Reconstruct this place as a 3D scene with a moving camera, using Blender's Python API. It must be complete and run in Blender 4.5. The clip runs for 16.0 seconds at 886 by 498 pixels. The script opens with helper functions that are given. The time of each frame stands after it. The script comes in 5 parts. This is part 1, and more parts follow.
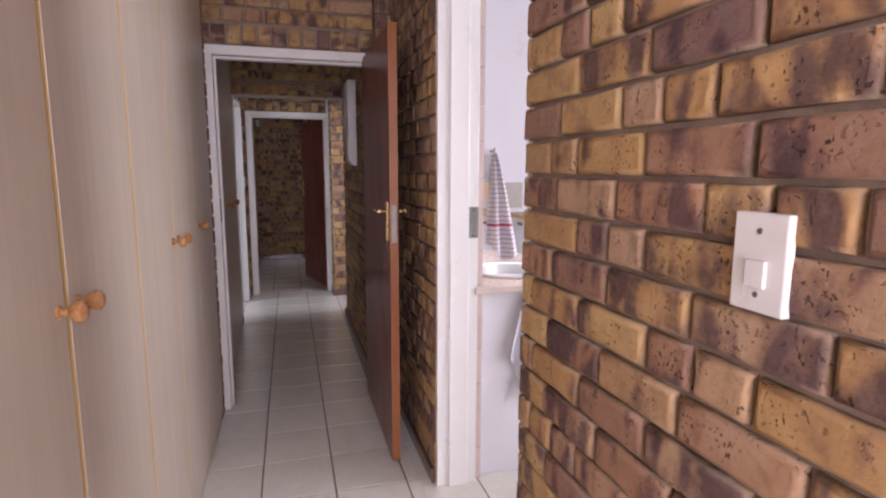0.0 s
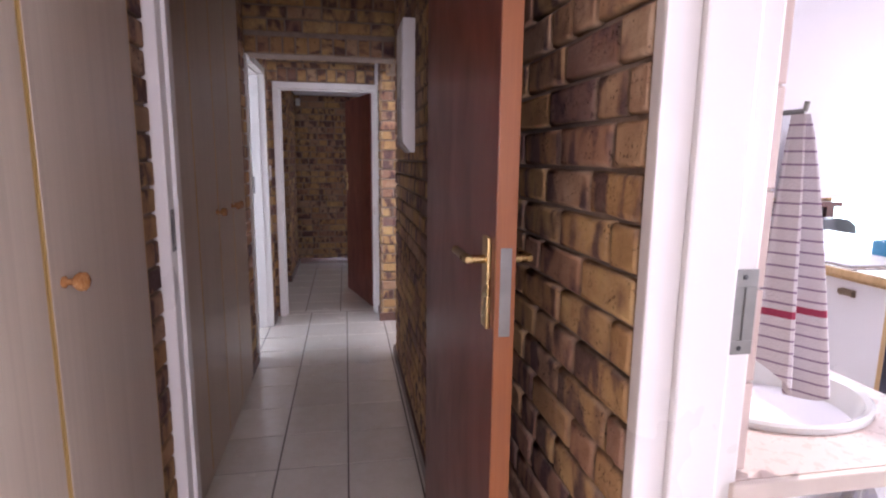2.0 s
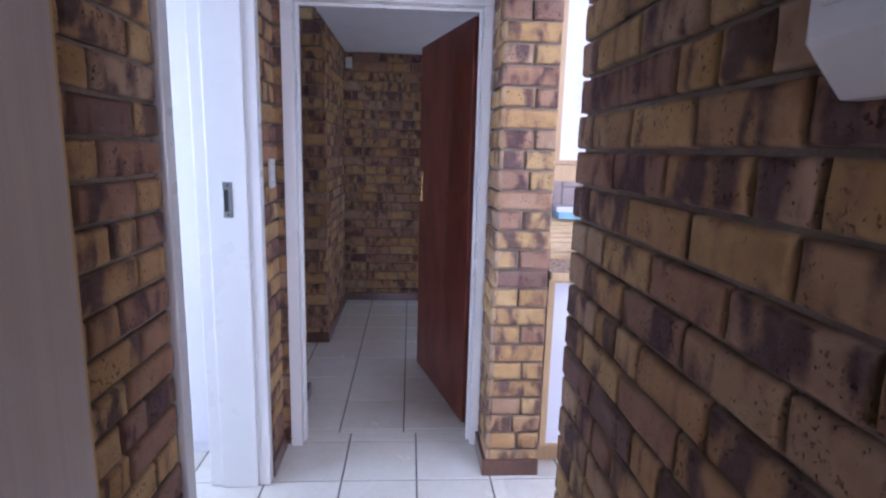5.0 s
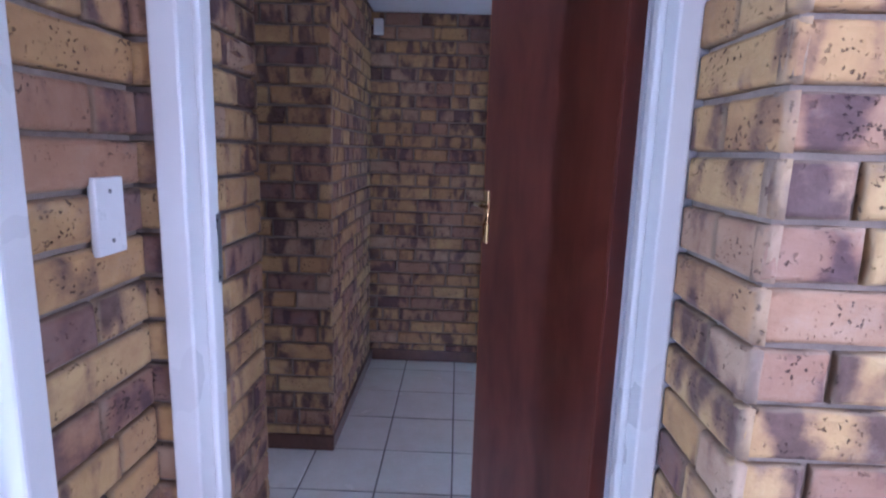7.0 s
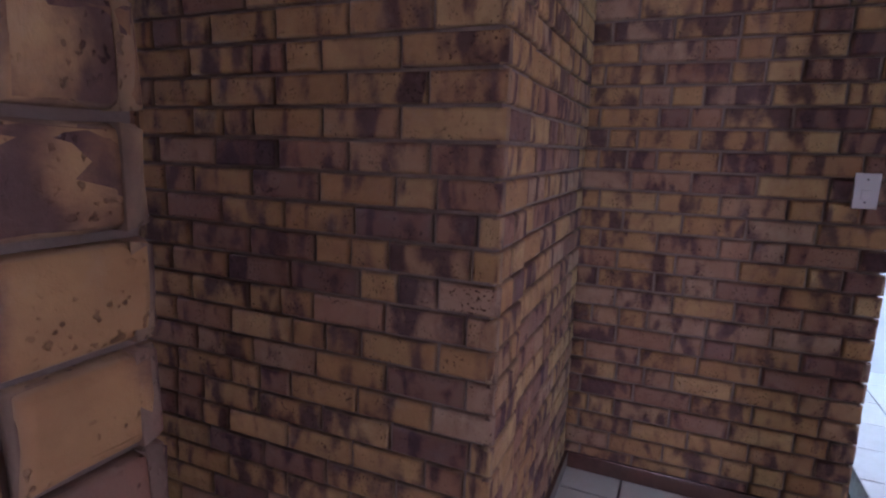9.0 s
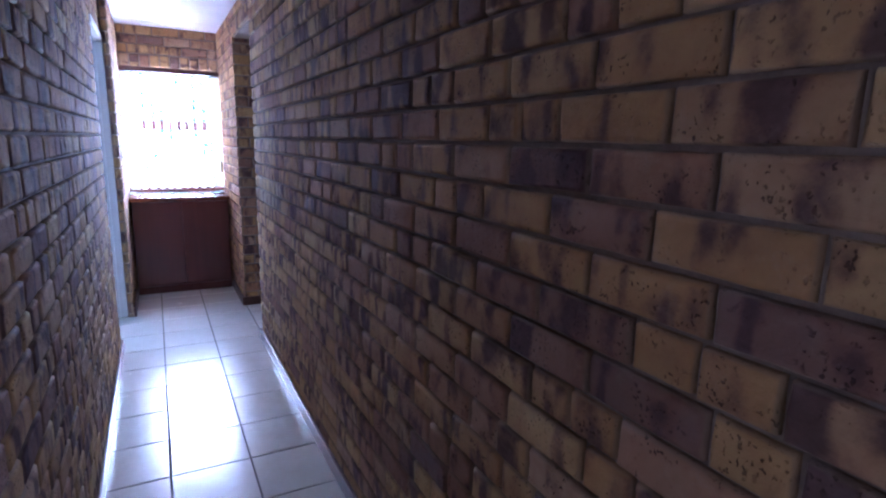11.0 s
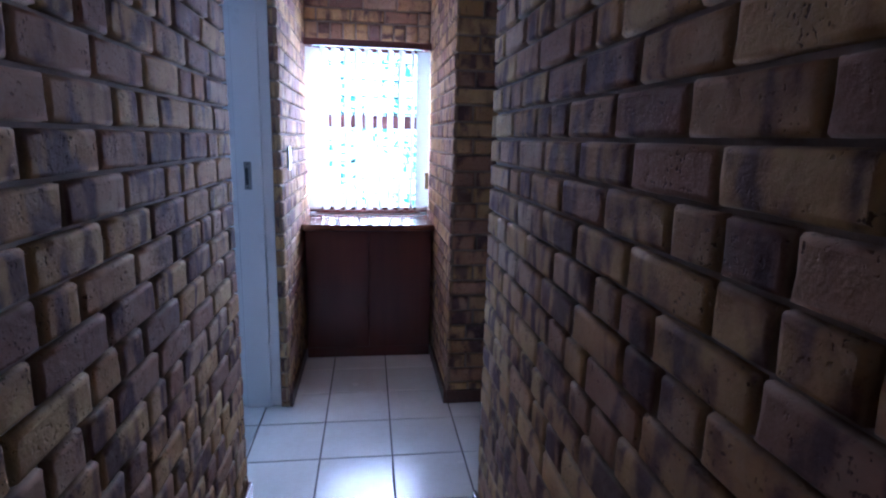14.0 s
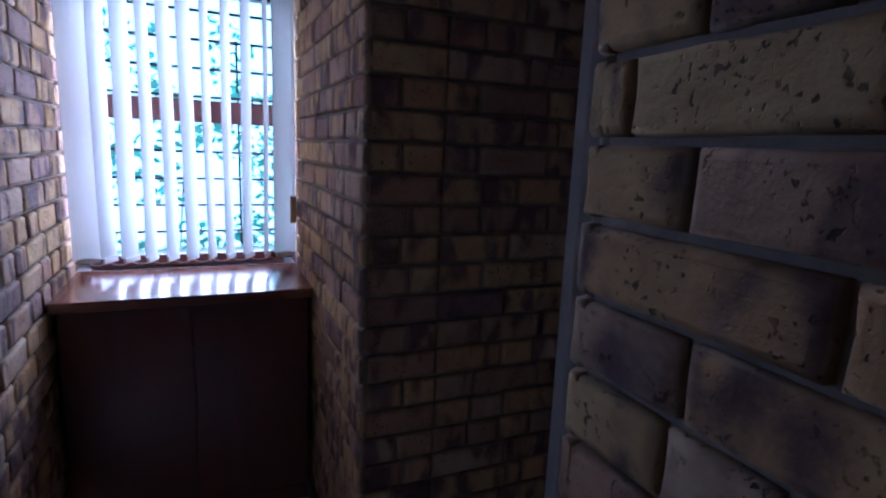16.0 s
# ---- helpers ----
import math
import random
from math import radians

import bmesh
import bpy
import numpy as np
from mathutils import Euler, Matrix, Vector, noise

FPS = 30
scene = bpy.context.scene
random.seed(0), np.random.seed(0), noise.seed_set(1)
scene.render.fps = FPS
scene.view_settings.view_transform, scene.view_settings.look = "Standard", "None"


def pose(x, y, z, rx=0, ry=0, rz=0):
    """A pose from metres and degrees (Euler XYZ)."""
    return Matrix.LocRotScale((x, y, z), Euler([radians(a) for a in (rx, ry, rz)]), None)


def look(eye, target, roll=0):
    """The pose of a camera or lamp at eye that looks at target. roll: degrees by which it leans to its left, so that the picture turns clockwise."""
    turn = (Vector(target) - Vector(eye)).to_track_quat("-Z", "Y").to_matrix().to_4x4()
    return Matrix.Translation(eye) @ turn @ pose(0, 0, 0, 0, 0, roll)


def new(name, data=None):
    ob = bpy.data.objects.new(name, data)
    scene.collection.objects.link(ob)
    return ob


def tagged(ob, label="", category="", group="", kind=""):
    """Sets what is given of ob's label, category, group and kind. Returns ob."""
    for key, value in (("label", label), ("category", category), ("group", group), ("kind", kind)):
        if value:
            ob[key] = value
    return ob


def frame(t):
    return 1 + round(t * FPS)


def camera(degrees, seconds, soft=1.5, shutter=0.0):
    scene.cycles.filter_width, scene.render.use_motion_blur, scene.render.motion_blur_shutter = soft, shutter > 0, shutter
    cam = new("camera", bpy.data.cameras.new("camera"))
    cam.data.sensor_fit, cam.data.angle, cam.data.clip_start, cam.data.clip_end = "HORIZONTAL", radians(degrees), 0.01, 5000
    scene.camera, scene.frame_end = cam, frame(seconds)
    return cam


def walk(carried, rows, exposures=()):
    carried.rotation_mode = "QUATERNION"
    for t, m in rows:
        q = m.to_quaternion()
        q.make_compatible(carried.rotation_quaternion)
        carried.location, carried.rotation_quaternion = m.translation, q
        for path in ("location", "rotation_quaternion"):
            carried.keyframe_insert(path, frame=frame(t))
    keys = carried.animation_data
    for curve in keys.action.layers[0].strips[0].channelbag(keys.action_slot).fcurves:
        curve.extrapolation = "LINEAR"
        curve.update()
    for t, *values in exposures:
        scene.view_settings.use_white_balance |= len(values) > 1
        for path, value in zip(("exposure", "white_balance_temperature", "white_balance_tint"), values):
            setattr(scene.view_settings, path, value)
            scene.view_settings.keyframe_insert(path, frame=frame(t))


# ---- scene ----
cam = camera(78.3, 16.0, soft=2.2)
METRES, EYE, TILT, LEAN, TURN = 10.5, 1.40, 0.0, 0.0, -15.7
ROWS = [
    (0.0, -0.0023, 0.0083, 0.0, 0.02, -8.29, -0.13),
    (0.5, -0.0052, 0.0417, 0.0, 0.87, -8.54, -0.22),
    (1.0, -0.0098, 0.0761, -0.0005, 1.85, -8.92, -0.45),
    (1.5, -0.014, 0.1095, -0.0006, 3.69, -9.2, -0.49),
    (2.0, -0.0253, 0.1471, 0.0002, 5.69, -9.44, -0.65),
    (2.5, -0.036, 0.1867, -0.0016, 7.74, -9.85, -0.81),
    (3.0, -0.0494, 0.2241, -0.001, 9.96, -10.12, -0.99),
    (3.5, -0.0613, 0.2617, -0.0014, 10.77, -10.26, -1.1),
    (6.0, -0.1154, 0.4424, -0.0019, 14.26, -10.36, -1.55),
    (6.5, -0.1255, 0.4753, -0.0017, 15.6, -10.35, -1.59),
    (7.0, -0.1352, 0.5067, -0.0017, 17.34, -10.33, -1.68),
    (7.5, -0.1431, 0.5372, -0.002, 21.1, -10.35, -1.62),
    (8.0, -0.156, 0.5645, -0.0013, 25.86, -10.31, -1.47),
    (8.5, -0.1687, 0.5894, -0.0021, 31.96, -10.36, -1.47),
    (9.0, -0.1818, 0.6092, -0.0027, 39.46, -10.47, -1.51),
    (9.5, -0.1948, 0.6228, -0.0014, 48.18, -10.59, -1.45),
    (10.0, -0.2026, 0.6339, -0.0014, 58.7, -10.69, -1.46),
    (12.5, -0.3002, 0.6498, -0.0007, 95.73, -11.47, -0.8),
    (13.0, -0.3372, 0.6396, -0.002, 97.38, -11.41, -1.0),
    (13.5, -0.3769, 0.6273, -0.0014, 98.16, -11.52, -1.21),
    (14.0, -0.4152, 0.6162, -0.0018, 98.12, -11.4, -1.39),
    (14.5, -0.4532, 0.6059, -0.0013, 97.86, -11.39, -1.52),
    (15.0, -0.4863, 0.5954, -0.0005, 96.14, -11.21, -1.82),
    (15.5, -0.5153, 0.5897, -0.0026, 90.64, -10.85, -2.15),
    (16.0, -0.5411, 0.5855, -0.0027, 82.2, -10.32, -2.37),
]
# stops, kelvin and tint of the clip's own camera
EXPOSURES = [(0.0, -0.3, 6400, 22), (1.0, -0.05, 6000, 25), (1.5, -0.05, 5800, 25), (2.0, 0.05, 6300, 27), (2.5, 0.05, 6700, 25), (3.0, 0.0, 6500, 24), (3.5, 0.1, 6100, 22), (6.0, 0.4, 4900, 25),
             (6.5, 0.5, 4800, 26), (7.0, 0.7, 4800, 26), (7.5, 0.65, 5000, 28), (8.0, 0.55, 5000, 32), (8.5, 0.5, 5600, 40), (9.5, 0.65, 5500, 41), (10.0, 0.65, 4700, 29),
             (12.5, 0.3, 4750, 24), (13.5, -0.05, 4750, 24), (14.0, -0.6, 4800, 22), (14.5, -1.0, 4700, 23), (15.5, -1.95, 4650, 23), (16.0, -2.05, 4750, 23)]
walk(cam, [(t, pose(0, 0, EYE, TILT, LEAN, TURN) @ pose(METRES * x, METRES * y, METRES * z, 90 + pitch, roll, yaw)) for t, x, y, z, yaw, pitch, roll in ROWS],
     exposures=EXPOSURES)
# watts of each window light and added fill light, and the glow of the garden panels
L_ENTRANCE, L_DINING, L_KITCHEN, L_ROOF, L_EAST = 68, 80, 58, 68, 220
L_BEDROOM, L_LOUNGE, L_BATH, L_ALCOVE, L_GARDEN = 38, 4.4, 24, 94, 14

# ---------------------------------------------------------------- world and large lights
world = bpy.data.worlds.new("sky")
scene.world = world
world.use_nodes = True
wn = world.node_tree.nodes
sky = wn.new("ShaderNodeTexSky")
sky.sky_type, sky.sun_disc = "NISHITA", False
sky.sun_elevation, sky.sun_rotation = radians(52), radians(57)
world.node_tree.links.new(sky.outputs[0], wn["Background"].inputs[0])
wn["Background"].inputs[1].default_value = 0.12

sun_data = bpy.data.lights.new("sun", "SUN")
sun_data.energy, sun_data.angle, sun_data.color = 3.0, radians(0.5), (1.0, 0.95, 0.86)
sun = new("sun", sun_data)
sun.matrix_world = look((12, 8, 18), (0, 0, 0))


def opening_light(name, eye, target, w, h, watts, tint=(0.86, 0.9, 1.0)):
    data = bpy.data.lights.new(name, "AREA")
    data.shape, data.size, data.size_y, data.energy, data.color = "RECTANGLE", w, h, watts, tint
    ob = new(name, data)
    ob.matrix_world = look(eye, target)
    return ob


# area lights in wall openings: skylight in the windows, added fill in the unseen ones
# Added fill behind the camera, in an unseen, invented window.
opening_light("fill_entrance", (0.07, -1.32, 1.45), (0.07, 1.6, 1.0), 0.80, 1.3, L_ENTRANCE, (0.93, 0.9, 1.0))
opening_light("skylight_dining", (6.15, 6.80, 1.25), (4.2, 4.0, 0.8), 1.3, 2.0, L_DINING, (0.93, 0.93, 1.0))
# Added fill out of view, sent through the kitchen door onto the closets.
opening_light("fill_kitchen", (3.18, 0.95, 1.55), (-0.4, 2.0, 0.9), 1.5, 1.2, L_KITCHEN, (0.93, 0.93, 1.0))
opening_light("skylight_kitchen_roof", (2.0, 4.2, 3.15), (2.0, 4.2, 0), 1.4, 2.2, L_ROOF, (0.93, 0.93, 1.0))
# Added fill, aimed across the kitchen at the bricks by the second door.
opening_light("fill_dining_east", (7.12, 1.2, 1.35), (-0.4, 6.6, 1.1), 1.5, 1.2, L_EAST, (0.86, 0.9, 1.0))
# Added bedroom fill, unseen, set to throw light onto the passage floor.
opening_light("fill_bedroom", (-2.31, 5.3, 1.5), (0.2, 5.8, 0.2), 1.3, 1.15, L_BEDROOM, (0.82, 0.9, 1.0))
# Rosy tint is added to this light to redden the hall bricks.
opening_light("skylight_lounge", (2.75, 9.7, 1.4), (0, 8.6, 0.9), 1.2, 1.6, L_LOUNGE, (1.0, 0.5, 0.66))
opening_light("skylight_alcove", (-6.235, 7.38, 1.42), (-3, 7.5, 1.2), 0.68, 0.98, L_ALCOVE, (0.84, 0.85, 1.0))
# Added blue fill, unseen, placed to tint the floor but miss the jamb.
opening_light("fill_bathroom", (-5.7, 4.62, 1.7), (-5.2, 6.5, 0.4), 0.8, 0.7, L_BATH, (0.42, 0.67, 1.0))


# ---------------------------------------------------------------- materials
def material(name):
    m = bpy.data.materials.new(name)
    m.use_nodes = True
    nt = m.node_tree
    return m, nt, nt.nodes["Principled BSDF"]


def node(nt, kind, **sets):
    n = nt.nodes.new(kind)
    for k, v in sets.items():
        if k == "op":
            n.operation = v
        elif k == "kind":
            n.data_type = v
        elif k == "blend":
            n.blend_type = v
    return n


def math_node(nt, op, a, b=None, clamp=False):
    n = nt.nodes.new("ShaderNodeMath")
    n.operation, n.use_clamp = op, clamp
    for i, v in enumerate((a, b)):
        if v is None:
            continue
        if isinstance(v, (int, float)):
            n.inputs[i].default_value = v
        else:
            nt.links.new(v, n.inputs[i])
    return n.outputs[0]


def ramp(nt, fac, stops, smooth=False):
    n = nt.nodes.new("ShaderNodeValToRGB")
    el = n.color_ramp.elements
    while len(el) < len(stops):
        el.new(0.5)
    for e, (p, c) in zip(el, stops):
        e.position = p
        e.color = (*c, 1) if not isinstance(c, (int, float)) else (c, c, c, 1)
    if smooth:
        n.color_ramp.interpolation = "EASE"
    nt.links.new(fac, n.inputs[0])
    return n.outputs[0]


def mix(nt, fac, a, b, blend="MIX"):
    n = nt.nodes.new("ShaderNodeMix")
    n.data_type, n.blend_type = "RGBA", blend
    for sock, v in ((n.inputs[0], fac), (n.inputs[6], a), (n.inputs[7], b)):
        if isinstance(v, (int, float)):
            sock.default_value = v
        elif isinstance(v, tuple):
            sock.default_value = (*v, 1)
        else:
            nt.links.new(v, sock)
    return n.outputs[2]


def noise_node(nt, vec, scale, detail=3, rough=0.55, distort=0.0):
    n = nt.nodes.new("ShaderNodeTexNoise")
    n.inputs["Scale"].default_value, n.inputs["Detail"].default_value = scale, detail
    n.inputs["Roughness"].default_value, n.inputs["Distortion"].default_value = rough, distort
    nt.links.new(vec, n.inputs["Vector"])
    return n.outputs[0]


def mapping(nt, vec, scale=(1, 1, 1), loc=None):
    n = nt.nodes.new("ShaderNodeMapping")
    n.inputs["Scale"].default_value = scale
    nt.links.new(vec, n.inputs["Vector"])
    if loc is not None:
        nt.links.new(loc, n.inputs["Location"])
    return n.outputs[0]


def bump(nt, height, strength, distance, bsdf):
    n = nt.nodes.new("ShaderNodeBump")
    n.inputs["Strength"].default_value, n.inputs["Distance"].default_value = strength, distance
    nt.links.new(height, n.inputs["Height"])
    nt.links.new(n.outputs[0], bsdf.inputs["Normal"])


def coords(nt):
    return nt.nodes.new("ShaderNodeTexCoord").outputs["Object"]


def rand3(nt, r):
    c = nt.nodes.new("ShaderNodeCombineXYZ")
    for i, k in enumerate((71.3, 37.7, 93.1)):
        nt.links.new(math_node(nt, "MULTIPLY", r, k), c.inputs[i])
    return c.outputs[0]


def fired_brick(name):
    """Ochre clinker face brick: each one its own tone, with smoky burnt bands, clustered pits and mortar-smeared arrises."""
    m, nt, b = material(name)
    r = nt.nodes.new("ShaderNodeObjectInfo").outputs["Random"]
    c = coords(nt)
    v = mapping(nt, c, loc=rand3(nt, r))
    r2 = math_node(nt, "FRACT", math_node(nt, "MULTIPLY", r, 17.31))
    r3 = math_node(nt, "FRACT", math_node(nt, "MULTIPLY", r, 53.77))
    tone = ramp(nt, r2, [(0.0, (0.57, 0.40, 0.185)), (0.28, (0.53, 0.34, 0.145)), (0.48, (0.47, 0.285, 0.125)), (0.62, (0.49, 0.35, 0.225)),
                         (0.78, (0.42, 0.245, 0.145)), (0.91, (0.33, 0.20, 0.14)), (1.0, (0.19, 0.125, 0.115))])
    cloud = ramp(nt, noise_node(nt, v, 15, 4, 0.6), [(0.36, 0.0), (0.72, 1.0)])
    tone = mix(nt, math_node(nt, "MULTIPLY", cloud, 0.5), tone, (0.30, 0.15, 0.08))
    # smoky bands that run across the brick, with brown halos and ragged rims
    smoke = noise_node(nt, mapping(nt, v, (1.0, 1.0, 0.42)), 19, 1.5, 0.45, 0.3)
    rag = noise_node(nt, v, 75, 4, 0.65)
    band = math_node(nt, "ADD", smoke, math_node(nt, "MULTIPLY", math_node(nt, "SUBTRACT", rag, 0.5), 0.16))
    band = math_node(nt, "ADD", band, math_node(nt, "MULTIPLY", math_node(nt, "SUBTRACT", r3, 0.5), 0.19))
    halo = ramp(nt, band, [(0.44, 0.0), (0.58, 1.0)], True)
    burnt = ramp(nt, band, [(0.51, 0.0), (0.68, 1.0)], True)
    burn_tone = ramp(nt, noise_node(nt, v, 34, 4, 0.6), [(0.3, (0.03, 0.021, 0.037)), (0.72, (0.115, 0.07, 0.078))])
    col = mix(nt, math_node(nt, "MULTIPLY", halo, 0.42), tone, (0.25, 0.125, 0.085))
    col = mix(nt, math_node(nt, "MULTIPLY", burnt, 0.76), col, burn_tone)
    # small black pits, in clusters
    herd = ramp(nt, noise_node(nt, v, 16, 2), [(0.46, 0.0), (0.62, 1.0)])
    pit = ramp(nt, noise_node(nt, mapping(nt, v, (1, 1, 0.8)), 150, 1.5, 0.5), [(0.60, 0.0), (0.68, 1.0)], True)
    pit = math_node(nt, "MULTIPLY", pit, herd)
    col = mix(nt, math_node(nt, "MULTIPLY", pit, 0.75), col, (0.035, 0.02, 0.02))
    chalk = ramp(nt, noise_node(nt, v, 13, 5, 0.7), [(0.56, 0.0), (0.78, 1.0)])
    col = mix(nt, math_node(nt, "MULTIPLY", chalk, 0.26), col, (0.50, 0.42, 0.33))
    # mortar rubbed onto the rounded arrises and the sides
    sep = nt.nodes.new("ShaderNodeSeparateXYZ")
    nt.links.new(c, sep.inputs[0])
    deep = math_node(nt, "ADD", math_node(nt, "SUBTRACT", PROUD, sep.outputs[1]), math_node(nt, "MULTIPLY", math_node(nt, "SUBTRACT", noise_node(nt, v, 45, 3), 0.5), 0.006))
    smear = ramp(nt, math_node(nt, "MULTIPLY", deep, 100.0), [(0.12, 0.0), (0.62, 1.0)], True)
    col = mix(nt, math_node(nt, "MULTIPLY", smear, 0.45), col, (0.36, 0.28, 0.19))
    nt.links.new(col, b.inputs["Base Color"])
    nt.links.new(ramp(nt, noise_node(nt, v, 60, 3), [(0.3, 0.8), (0.7, 0.97)]), b.inputs["Roughness"])
    h = math_node(nt, "SUBTRACT", math_node(nt, "ADD", math_node(nt, "MULTIPLY", noise_node(nt, v, 160, 4, 0.7), 0.4), math_node(nt, "MULTIPLY", noise_node(nt, v, 26, 3), 1.5)), math_node(nt, "MULTIPLY", pit, 1.2))
    b.inputs["Specular IOR Level"].default_value = 0.2
    bump(nt, h, 0.8, 0.004, b)
    return m


def rough_plain(name, c1, c2, scale=30, rough=0.8, depth=0.002, strength=0.4, fine=180):
    """Two-tone surface with fine relief: mortar, plaster, grout."""
    m, nt, b = material(name)
    v = coords(nt)
    big, small = noise_node(nt, v, scale, 4, 0.6), noise_node(nt, v, fine, 3, 0.6)
    f = math_node(nt, "ADD", math_node(nt, "MULTIPLY", big, 0.75), math_node(nt, "MULTIPLY", small, 0.25))
    nt.links.new(ramp(nt, f, [(0.36, c1), (0.64, c2)]), b.inputs["Base Color"])
    nt.links.new(ramp(nt, big, [(0.3, rough - 0.08), (0.7, min(1.0, rough + 0.08))]), b.inputs["Roughness"])
    bump(nt, f, strength, depth, b)
    return m


def timber(name, dark, light, stretch=(18, 18, 1.1), rough=0.35, coat=0.0, fig=1.0):
    """Wood with grain along the small number of stretch."""
    m, nt, b = material(name)
    r = nt.nodes.new("ShaderNodeObjectInfo").outputs["Random"]
    v = mapping(nt, coords(nt), stretch, rand3(nt, r))
    n1 = noise_node(nt, v, 1.0, 4, 0.6, 1.4 * fig)
    n2 = noise_node(nt, mapping(nt, v, (5, 5, 2.2)), 2.0, 3, 0.6)
    f = math_node(nt, "ADD", math_node(nt, "MULTIPLY", n1, 0.68), math_node(nt, "MULTIPLY", n2, 0.32))
    nt.links.new(ramp(nt, f, [(0.33, dark), (0.66, light)]), b.inputs["Base Color"])
    nt.links.new(ramp(nt, n2, [(0.3, rough - 0.02), (0.7, rough + 0.04)]), b.inputs["Roughness"])
    b.inputs["Coat Weight"].default_value, b.inputs["Coat Roughness"].default_value = coat, 0.16
    bump(nt, n2, 0.015, 0.0005, b)
    return m


def veneer(name, dark, light, rough=0.38, coat=0.15):
    """Stained flush-door veneer: cloudy mottling with a faint upright grain."""
    m, nt, b = material(name)
    r = nt.nodes.new("ShaderNodeObjectInfo").outputs["Random"]
    v = mapping(nt, coords(nt), (1, 1, 1), rand3(nt, r))
    clouds = noise_node(nt, mapping(nt, v, (1, 1, 0.6)), 5.5, 3, 0.55, 0.6)
    grain = noise_node(nt, mapping(nt, v, (60, 60, 2.2)), 1.0, 3, 0.6, 0.3)
    f = math_node(nt, "ADD", math_node(nt, "MULTIPLY", clouds, 0.8), math_node(nt, "MULTIPLY", grain, 0.2))
    nt.links.new(ramp(nt, f, [(0.34, dark), (0.64, light)]), b.inputs["Base Color"])
    nt.links.new(ramp(nt, clouds, [(0.3, rough + 0.06), (0.7, rough - 0.02)]), b.inputs["Roughness"])
    b.inputs["Coat Weight"].default_value, b.inputs["Coat Roughness"].default_value = coat, 0.2
    bump(nt, grain, 0.03, 0.0004, b)
    return m


def enamel(name, c, rough=0.35, wear=0.06, metal=0.0, uneven=0.0006, smudge=8, coat=0.0):
    """Paint, laminate, ceramic or metal: slightly uneven, with faint smudges."""
    m, nt, b = material(name)
    v = coords(nt)
    n1, n2 = noise_node(nt, v, smudge, 4, 0.6), noise_node(nt, v, 140, 2)
    low = tuple(x * (1 - 2.2 * wear) for x in c)
    nt.links.new(ramp(nt, n1, [(0.32, low), (0.62, c)]), b.inputs["Base Color"])
    nt.links.new(ramp(nt, n1, [(0.3, rough + 0.1), (0.7, max(0.03, rough - 0.05))]), b.inputs["Roughness"])
    b.inputs["Metallic"].default_value = metal
    b.inputs["Coat Weight"].default_value = coat
    bump(nt, math_node(nt, "ADD", n1, math_node(nt, "MULTIPLY", n2, 0.25)), 0.25, uneven, b)
    return m


def glazed_tile(name, c, alt, rough=0.16):
    """Glazed ceramic tile; each tile a little different, with a mottled glaze."""
    m, nt, b = material(name)
    r = nt.nodes.new("ShaderNodeObjectInfo").outputs["Random"]
    v = mapping(nt, coords(nt), loc=rand3(nt, r))
    n1, n2 = noise_node(nt, v, 9, 5, 0.62), noise_node(nt, v, 55, 3)
    f = math_node(nt, "ADD", math_node(nt, "MULTIPLY", n1, 0.7), math_node(nt, "MULTIPLY", n2, 0.3))
    col = ramp(nt, f, [(0.35, alt), (0.62, c)])
    shade = ramp(nt, r, [(0.0, 0.92), (1.0, 1.0)])
    nt.links.new(mix(nt, 1.0, col, shade, "MULTIPLY"), b.inputs["Base Color"])
    nt.links.new(ramp(nt, n1, [(0.3, rough + 0.12), (0.7, rough)]), b.inputs["Roughness"])
    b.inputs["Specular IOR Level"].default_value = 0.6
    b.inputs["Coat Weight"].default_value, b.inputs["Coat Roughness"].default_value = 0.9, 0.2
    bump(nt, n1, 0.18, 0.0012, b)
    return m


def cloth(name, base, stripe=None, axis=2, freq=70.0, thin=0.72, accent=None):
    """Woven towel, with coloured stripes across one axis."""
    m, nt, b = material(name)
    v = coords(nt)
    sep = nt.nodes.new("ShaderNodeSeparateXYZ")
    nt.links.new(v, sep.inputs[0])
    col = mix(nt, noise_node(nt, v, 30, 3), tuple(x * 0.85 for x in base), base)
    if stripe:
        wave = math_node(nt, "FRACT", math_node(nt, "MULTIPLY", sep.outputs[axis], freq))
        col = mix(nt, math_node(nt, "GREATER_THAN", wave, thin), col, stripe)
    if accent:
        lo, hi, tone = accent
        inside = math_node(nt, "MULTIPLY", math_node(nt, "GREATER_THAN", sep.outputs[2], lo), math_node(nt, "LESS_THAN", sep.outputs[2], hi))
        col = mix(nt, inside, col, tone)
    nt.links.new(col, b.inputs["Base Color"])
    b.inputs["Roughness"].default_value = 0.95
    w = noise_node(nt, mapping(nt, v, (260, 260, 260)), 1.0, 1)
    bump(nt, w, 0.5, 0.002, b)
    return m


def plain(name, c, rough=0.5, metal=0.0, emit=0.0):
    m, nt, b = material(name)
    v = coords(nt)
    n1 = noise_node(nt, v, 22, 3)
    nt.links.new(ramp(nt, n1, [(0.35, tuple(x * 0.88 for x in c)), (0.65, c)]), b.inputs["Base Color"])
    b.inputs["Roughness"].default_value, b.inputs["Metallic"].default_value = rough, metal
    if emit:
        b.inputs["Emission Color"].default_value, b.inputs["Emission Strength"].default_value = (*c, 1), emit
    return m


